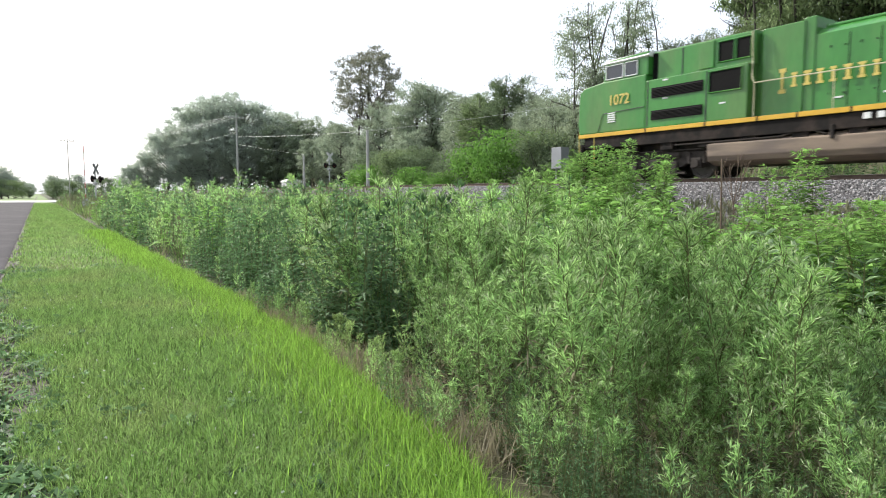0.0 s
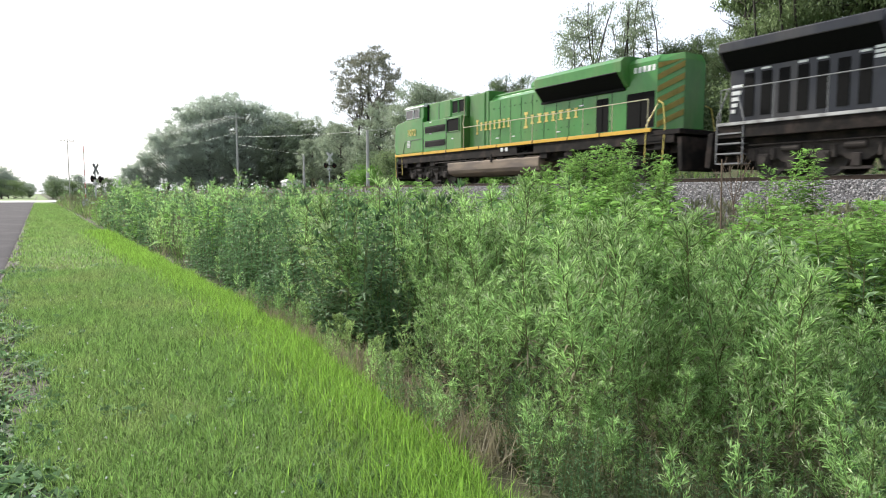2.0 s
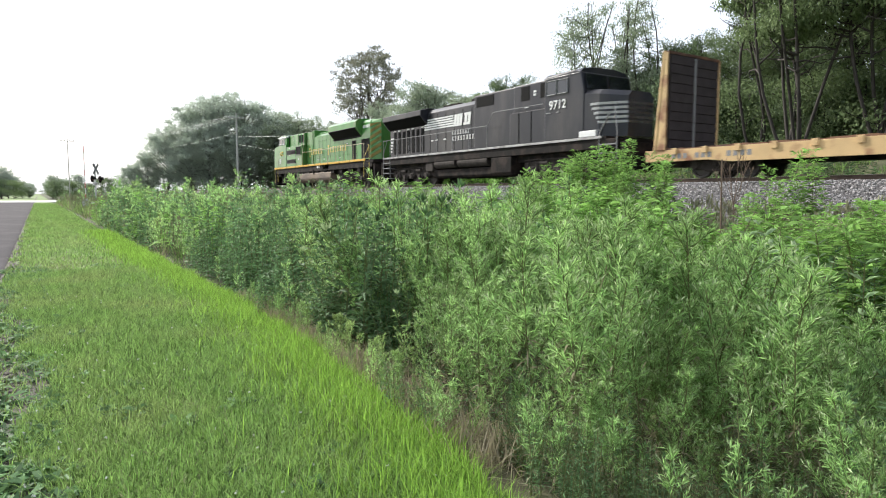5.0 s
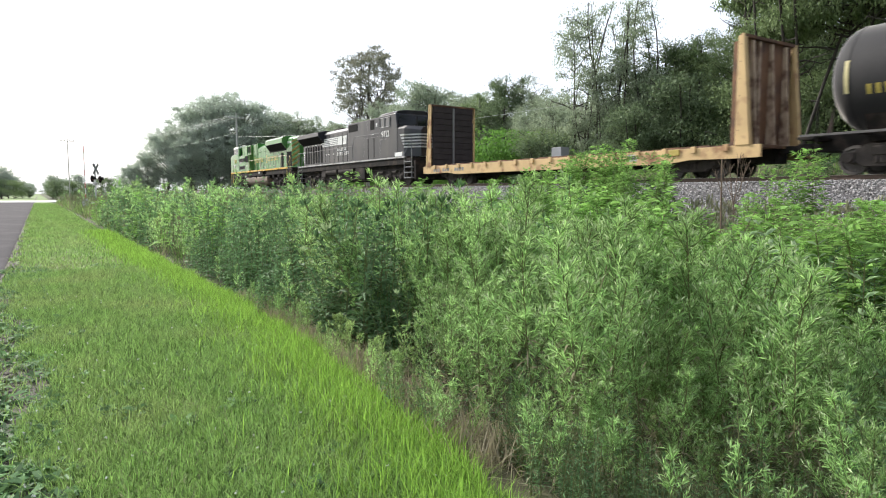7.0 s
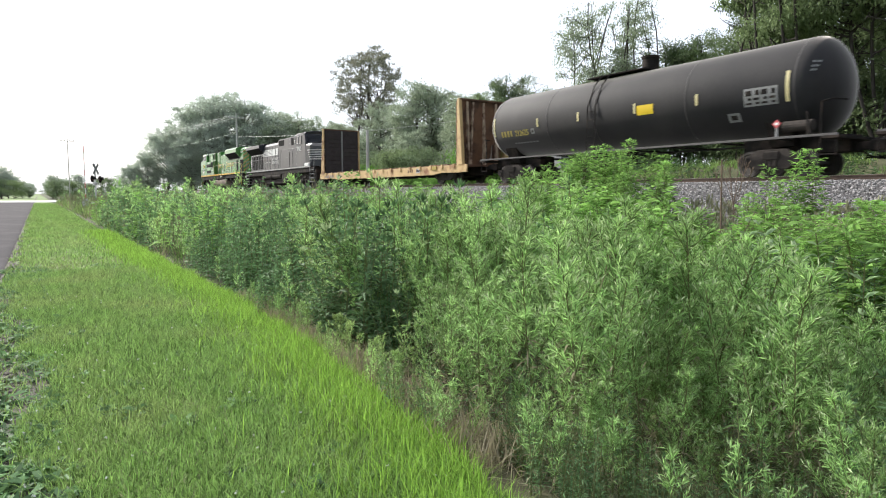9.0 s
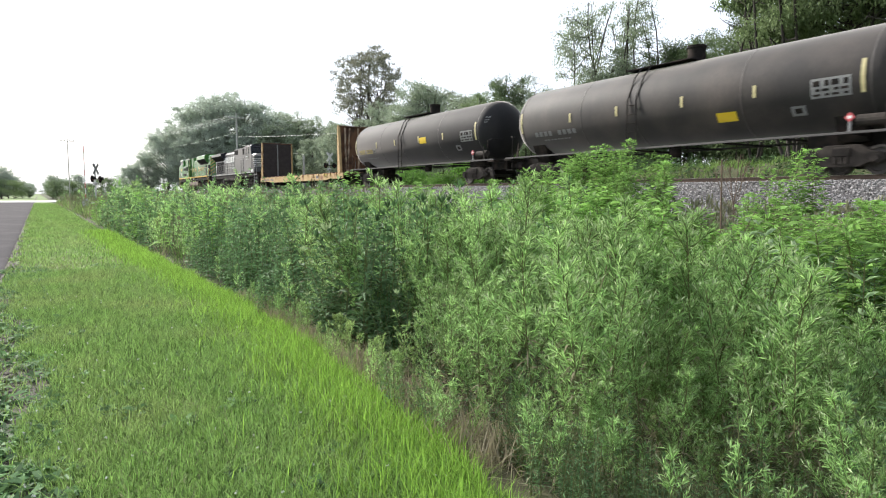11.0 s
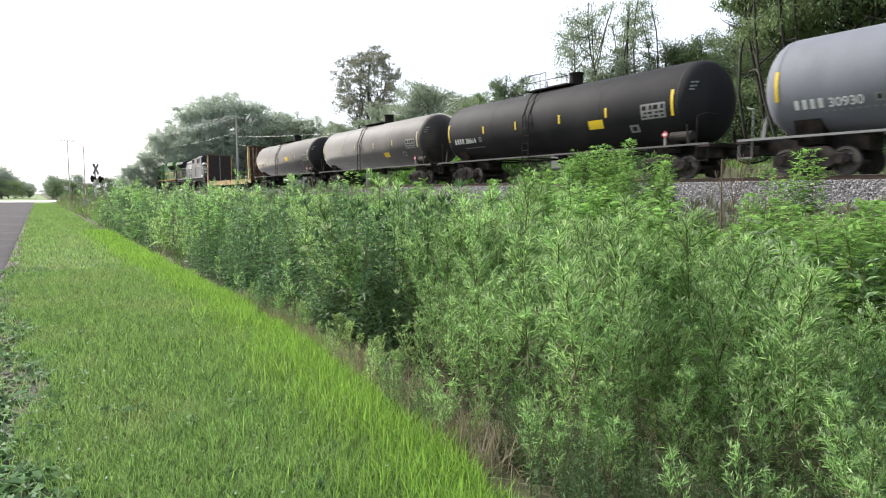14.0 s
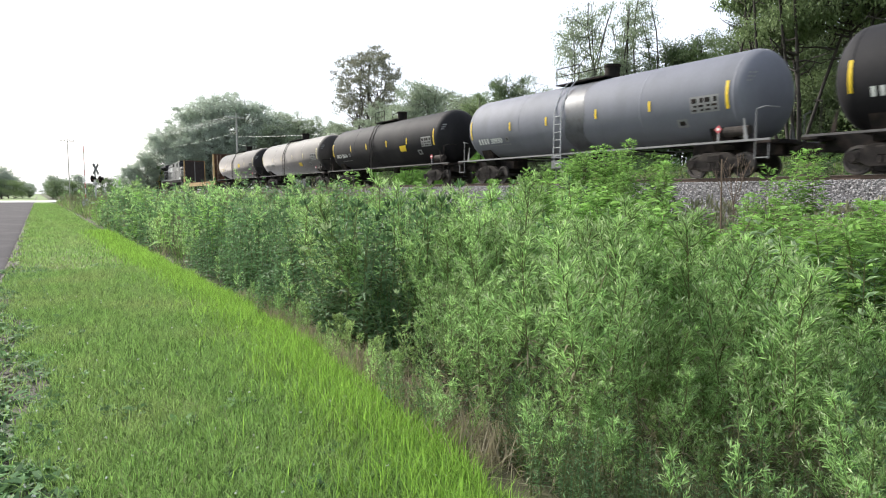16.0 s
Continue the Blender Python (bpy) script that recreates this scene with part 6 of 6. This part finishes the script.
# the lone tall tree behind the others, thin-leaved
plant_tree(tree_data(24.6, 6.0, 0.46, TREELEAF_DULL, 430, 30, 0.34, 0.05, stems=11, top=0.55, narrow=0.1, fan=4.6, fill=0.72, trunk=0.5), 45, 92.2, label="tall thin-crowned cottonwood above the tree line")
# mid[2] and mid[3] carry haze in their pale leaf colour
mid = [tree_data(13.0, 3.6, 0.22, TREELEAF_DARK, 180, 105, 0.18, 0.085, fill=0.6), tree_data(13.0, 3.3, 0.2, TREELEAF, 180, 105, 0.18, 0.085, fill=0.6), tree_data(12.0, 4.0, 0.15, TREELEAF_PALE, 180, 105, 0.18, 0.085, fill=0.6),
       tree_data(13.0, 3.8, 0.2, TREELEAF_HAZED_GREY, 180, 80, 0.24, 0.085, fill=0.65)]
thin = tree_data(14.0, 3.0, 0.35, TREELEAF_DARK, 50, 14, 0.4, 0.14, stems=2)
for x, y, h, k in ((42, 72, 13.5, 2), (50, 94.1, 14, 1), (40, 92.2, 11.8, 0), (38, 98, 10.3, 1), (40, 50.1, 10.6, 0), (42, 47.7, 11.2, 2), (46, 60, 10.5, 0), (44, 55, 9.5, 2), (47, 78, 10, 1),
                   (37, 41, 8.5, 2), (36, 63, 7.0, 1), (38, 80, 8, 0), (40, 43, 9, 2), (37, 28.9, 10.0, 0), (38, 26.9, 9.6, 1), (38.5, 27.9, 9.8, 0), (41, 33, 10, 0), (44, 37, 10.5, 1), (47, 45, 10, 2),
                   (52, 66, 10, 0), (54, 84, 11, 1), (50, 52, 10, 1), (56, 100, 13, 0), (50, 118, 15, 1), (43, 70, 13, 0), (44, 62, 12, 1), (43, 84, 12.5, 1), (44, 100, 13.5, 0), (46, 108, 14, 1), (41, 58, 11, 2), (39, 53, 10.5, 1), (41, 45.5, 10, 2), (39, 37, 9.5, 2)):
    # beyond 60 m the haze-toned crown stands in
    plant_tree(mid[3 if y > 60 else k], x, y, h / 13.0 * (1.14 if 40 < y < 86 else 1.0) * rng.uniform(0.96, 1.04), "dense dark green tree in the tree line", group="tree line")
for x, y, h in ((45, 67.8, 11.8), (47, 66.3, 14.0)):
    plant_tree(thin, x, y, h / 14.0, "thinly leaved tree with bare twigs", group="tree line")
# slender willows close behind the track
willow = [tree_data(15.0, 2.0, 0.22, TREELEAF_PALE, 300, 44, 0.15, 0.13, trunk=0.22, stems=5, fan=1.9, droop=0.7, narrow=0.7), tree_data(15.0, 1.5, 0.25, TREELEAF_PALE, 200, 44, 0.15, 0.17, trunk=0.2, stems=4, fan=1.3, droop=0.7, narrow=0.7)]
for x, y, h, k in ((33, 31.9, 15.2, 0), (35, 31.0, 14.4, 1), (34, 29.3, 14.6, 1), (32, 30.8, 10, 1), (33, 36, 7.5, 1)):
    plant_tree(willow[k], x, y, h / 15.0, "slender pale green willow with several stems", group="willows")
# large trees above the right of the line, dark limbs, crowns far overhead
big = [tree_data(17.0, 2.6, 0.38, TREELEAF, 300, 90, 0.17, 0.13, trunk=0.24, stems=7, fan=5.2, droop=0.7), tree_data(17.0, 2.8, 0.42, TREELEAF_DARK, 280, 90, 0.17, 0.13, trunk=0.24, stems=6, fan=4.2, droop=0.7)]
for x, y, s, k in ((31.5, 16.9, 0.98, 0), (33, 13.6, 1.0, 1), (31, 10.2, 0.95, 0)):
    plant_tree(big[k], x, y, s, "big forked tree with dark spreading limbs beside the track", group="big trees")
overhang = tree_data(17.0, 2.2, 0.5, TREELEAF, 120, 60, 0.16, 0.10, trunk=0.15, stems=3, fan=2.6, droop=0.9)
plant_tree(overhang, 33.5, 19.9, 1.0, "slender tree with drooping leafy branches beside the track", group="big trees")
back = [tree_data(17.0, 4.6, 0.10, TREELEAF_DARK, 280, 130, 0.15, 0.085, fill=0.7, twigs=False), tree_data(17.0, 4.6, 0.12, TREELEAF, 280, 130, 0.15, 0.085, fill=0.7, twigs=False)]
for x, y, h, k in ((43, 27.6, 11.5, 1), (42, 24.6, 14, 0), (41, 21.5, 16, 1), (40, 18.2, 17, 0), (40, 14.5, 17, 1), (39, 11, 16, 0), (44, 20, 18, 0), (45, 25, 14, 1), (37, 23.5, 9.5, 1)):
    plant_tree(back[k], x, y, h / 17.0, "dense leafy tree behind the big trees", group="woods")
# undergrowth between
shrubs = [tree_data(4.0, 2.2, 0.06, TREELEAF_DARK, 70, 80, 0.14, 0.17, trunk=0.06, stems=3, narrow=0.9, twigs=False), tree_data(4.0, 2.2, 0.06, TREELEAF, 70, 80, 0.14, 0.17, trunk=0.06, stems=3, narrow=0.9, twigs=False),
          tree_data(4.0, 2.4, 0.05, TREELEAF_BRIGHT, 65, 75, 0.2, 0.2, trunk=0.06, stems=3, narrow=0.9, twigs=False)]
for i in range(64):
    y = 8 + 62 * (i / 64) + rng.normal(0, 0.8)
    x = 30.5 + rng.uniform(0, 6.5) + (4.0 if y < 26 else 0.0)
    k = 1 if rng.random() < 0.4 else 0
    plant_tree(shrubs[k], x, y, rng.uniform(0.7, 1.35), "dark green shrub in the undergrowth", "shrub", "undergrowth")
for x, y, s in ((30, 40, 1.35), (30.5, 42.5, 1.1), (29.5, 37.5, 0.9), (27.5, 57, 0.7), (28, 49, 0.75), (30, 62, 0.9), (29, 45, 0.6)):
    plant_tree(shrubs[2], x, y, s, "bright green sunlit shrub beside the track", "shrub", "undergrowth")
for i in range(30):
    plant_tree(shrubs[i % 2], rng.uniform(34, 44), rng.uniform(4, 27), rng.uniform(0.8, 1.5), "dark green shrub in the undergrowth", "shrub", "undergrowth")
# the far clump of round willows, haze put into their pale leaf colour
far = [tree_data(20.0, 7.0, 0.05, TREELEAF_HAZED, 330, 100, 0.34, 0.07, narrow=0.8, fill=0.85, twigs=False), tree_data(20.0, 7.0, 0.05, TREELEAF_HAZED, 330, 100, 0.34, 0.07, narrow=0.8, fill=0.85, twigs=False), tree_data(20.0, 7.0, 0.1, TREELEAF_PALE, 300, 85, 0.36, 0.07, narrow=0.8, fill=0.85, twigs=False)]
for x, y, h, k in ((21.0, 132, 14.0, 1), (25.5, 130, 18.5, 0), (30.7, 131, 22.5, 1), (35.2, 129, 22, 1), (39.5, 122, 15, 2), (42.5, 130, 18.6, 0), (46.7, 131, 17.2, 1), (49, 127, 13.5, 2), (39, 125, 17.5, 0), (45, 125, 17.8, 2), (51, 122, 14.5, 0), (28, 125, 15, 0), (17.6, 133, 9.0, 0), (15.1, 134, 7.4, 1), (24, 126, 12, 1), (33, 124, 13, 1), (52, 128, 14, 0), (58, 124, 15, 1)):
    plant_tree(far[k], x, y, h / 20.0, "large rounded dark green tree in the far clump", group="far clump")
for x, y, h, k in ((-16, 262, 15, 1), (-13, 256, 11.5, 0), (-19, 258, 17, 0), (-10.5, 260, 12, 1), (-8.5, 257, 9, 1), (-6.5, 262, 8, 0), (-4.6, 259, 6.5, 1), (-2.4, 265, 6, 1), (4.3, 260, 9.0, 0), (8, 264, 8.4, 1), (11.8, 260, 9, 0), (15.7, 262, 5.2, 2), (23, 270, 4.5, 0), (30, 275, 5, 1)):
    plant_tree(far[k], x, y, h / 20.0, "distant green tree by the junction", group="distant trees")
for i in range(14):
    plant_tree(shrubs[i % 2], -18 + 4 * i + rng.normal(0, 1), 250 + rng.normal(0, 4), rng.uniform(0.9, 1.7), "distant green shrub by the junction", "shrub", "distant trees")


# ---- poles, wires, crossing signals ----
def utility_pole(x, y, h, arm=True, r=0.17):
    ob = thing("utility_pole", "weathered grey wooden utility pole", "pole", "utility poles", pose(x, y, float(ground_z(x, y)) - 0.1))
    b = B()
    tube(b, (0, 0, 0), (0, 0, h), r, 12, r * 0.65)
    part("shaft", b, POLEWOOD, ob)
    if arm:
        b = B()
        box(b, -1.1, 1.1, -0.14, -0.05, h - 0.75, h - 0.63, 0.01)
        a = part("crossarm", b, POLEWOOD, ob)
        for k in (-1.0, -0.4, 0.4, 1.0):
            b = B()
            tube(b, (k, -0.1, h - 0.63), (k, -0.1, h - 0.45), 0.05, 8)
            part("insulator", b, ALU, a)
    return ob


utility_pole(24, 91.2, 11.9)
utility_pole(5.0, 137, 12.6, True, 0.09)
utility_pole(24, 49.3, 6.0, False)
utility_pole(26, 70.2, 5.1, False)
utility_pole(33.4, 33.4, 7.1, False)


def wire(p, q, sag, r=0.014):
    b = B()
    n = 16
    pts = [Vector(p).lerp(Vector(q), i / n) - Vector((0, 0, sag * 4 * (i / n) * (1 - i / n))) for i in range(n + 1)]
    path(b, pts, r, 4)
    return tagged(part("overhead_wire", b, WIRE), "thin grey overhead wire between poles", "wire", "overhead wires")


for k, dz in ((-1.0, 0), (-0.4, 0), (0.4, 0), (1.0, 0)):
    wire((24 + k, 91.2, 12.45 + dz), (5 + k, 137, 11.9), 1.3)
wire((24, 91.2, 10.2), (5, 137, 9.4), 1.3)
wire((24, 91.2, 9.6), (24, 49.3, 6.95), 0.15, 0.013)
wire((24, 49.3, 6.95), (33.4, 33.4, 8.2), 0.15, 0.013)
wire((24, 91.2, 8.6), (26, 70.2, 6.1), 0.1, 0.007)


def crossing_signal(x, y, rz, gate, board):
    """A crossbuck over a pair of shaded lamps on a mast."""
    ob = thing("crossing_signal", "railway crossing signal with crossbuck and red lamps", "signal", "crossing signals", pose(x, y, float(ground_z(x, y)), 0, 0, rz))
    b = B()
    tube(b, (0, 0, 0), (0, 0, 4.6), 0.06, 12)
    tube(b, (0, 0, 0), (0, 0, 0.5), 0.13, 12)
    part("mast", b, ALU, ob)
    b = B()
    for s in (-1, 1):
        m = Matrix.Translation((0, -0.08, 4.15)) @ Matrix.Rotation(radians(45 * s), 4, "Y")
        bmesh.ops.create_cube(b, size=1, matrix=m @ Matrix.Diagonal((1.2, 0.02 + 0.004 * s, 0.23, 1)))
    part("crossbuck", b, board, ob, "crossed boards")
    b = B()
    tube(b, (-0.75, -0.05, 3.3), (0.75, -0.05, 3.3), 0.04, 8)
    arm = part("lamp_arm", b, UNDER, ob)
    for s in (-1, 1):
        b = B()
        tube(b, (s * 0.62, -0.1, 3.3), (s * 0.62, -0.07, 3.3), 0.29, 20)
        back = part("lamp_backing", b, UNDER, arm, "round black lamp backing")
        b = B()
        tube(b, (s * 0.62, -0.13, 3.3), (s * 0.62, -0.10, 3.3), 0.11, 14)
        part("lamp_lens", b, RED, arm, "red lamp lens")
        b = B()
        tube(b, (s * 0.62, -0.34, 3.36), (s * 0.62, -0.1, 3.36), 0.13, 12)
        part("lamp_hood", b, UNDER, arm)
    b = B()
    tube(b, (-0.2, 0, 2.9), (0.2, 0, 2.9), 0.12, 10)
    part("bell", b, ALU, ob)
    if gate:
        b = B()
        box(b, -1.65, -1.35, -0.1, 0.3, 1.0, 1.6, 0.03)
        box(b, -1.6, 0, 0.0, 0.1, 1.2, 1.3)
        part("gate_drive", b, ALU, ob)
        for k in range(9):
            b = B()
            box(b, -1.52, -1.47, 0.05, 0.09, 1.5 + 0.5 * k, 2.0 + 0.5 * k)
            part("gate_arm", b, RED if k % 2 == 0 else WHITE, ob)
    return ob


# grey boards here put backlit shade into the colour; the far pair stays white
crossing_signal(4.2, 62, 58, True, DECAL)
crossing_signal(25, 60.2, 24, False, WHITE)

# relay house by the crossing
hut = thing("relay_house", "small white metal relay house with rounded roof", "hut", m=pose(23.9, 68.5, float(ground_z(23.9, 68.5)) - 0.35))
b = B()
box(b, -0.85, 0.85, -0.9, 0.9, 0.0, 2.2, 0.02)
part("wall", b, WHITE, hut)
b = B()
solid(b, [(0.95 * math.cos(a), 2.18 + 0.35 * math.sin(a)) for a in np.linspace(0, math.pi, 9)], -1.0, 1.0, "y")
part("roof", b, ROOFWHITE, hut)
b = B()
box(b, -0.87, -0.84, -0.35, 0.4, 0.1, 1.95)
part("door", b, ALU, hut)

# grey box beyond the track
cab_box = thing("lineside_cabinet", "grey metal lineside cabinet on legs", "cabinet", m=pose(25.2, 26.8, float(ground_z(25.2, 26.8))))
b = B()
box(b, -0.3, 0.3, -0.4, 0.4, 1.9, 3.1, 0.02)
part("body", b, CABPAINT, cab_box)
for s in (-0.3, 0.3):
    b = B()
    tube(b, (0, s, 0), (0, s, 1.95), 0.04, 8)
    part("leg", b, ALU, cab_box)

# dead stalks standing among the weeds
def dead_umbel(x, y, h, spread_r, label):
    ob = thing("dead_stalk", label, "weed", "dead stalks", pose(x, y, float(ground_z(x, y)) - 0.02))
    b = B()
    tube(b, (0, 0, 0), (0.03, 0.02, h * 0.62), 0.012, 6, 0.008)
    for i in range(9):
        a = i * 2.4
        r = spread_r * rng.uniform(0.4, 1.0)
        p = Vector((0.03, 0.02, h * (0.45 + 0.02 * i)))
        q = p + Vector((math.cos(a) * r * 0.6, math.sin(a) * r * 0.6, h * 0.22))
        e = q + Vector((math.cos(a) * r * 0.3, math.sin(a) * r * 0.3, h * 0.17))
        path(b, [p, q, e], 0.006, 5)
        for k in range(4):
            path(b, [q.lerp(e, 0.3 + 0.15 * k), e + Vector((rng.normal(0, 0.07), rng.normal(0, 0.07), rng.uniform(0, 0.08)))], 0.004, 4)
    part("stem", b, DRYSTALK, ob)
    return ob


DRYSTALK = material("dry_brown_stalk", (0.15, 0.105, 0.075), 0.9, var=0.3, scale=8)
dead_umbel(13.0, 8.25, 2.45, 0.48, "dry brown branched weed stalk")
dead_umbel(11.9, 6.6, 1.3, 0.25, "dry brown branched weed stalk")
pole = thing("dead_stalk", "dry bare upright weed stalk", "weed", "dead stalks", pose(7.6, 5.0, float(ground_z(7.6, 5.0))))
b = B()
path(b, [(0, 0, 0), (0.02, 0.0, 1.1), (0.0, 0.02, 2.45)], 0.011, 6)
path(b, [(0.02, 0, 0.85), (0.3, -0.28, 1.75)], 0.006, 5)
part("stem", b, DRYSTALK, pole)


def motions():
    """The train rolls away along +y at a steady pace; its wheels turn with it."""
    for car, y in TRAIN:
        walk(car, [(t, pose(TRACK_X, y + SPEED * t, RAIL_Z)) for t in range(0, 17)])
    for w, y, r in WHEELS:
        walk(w, [(i / 15, pose(0, y, r, -math.degrees(SPEED * i / 15 / r) % 360)) for i in range(241)])


motions()
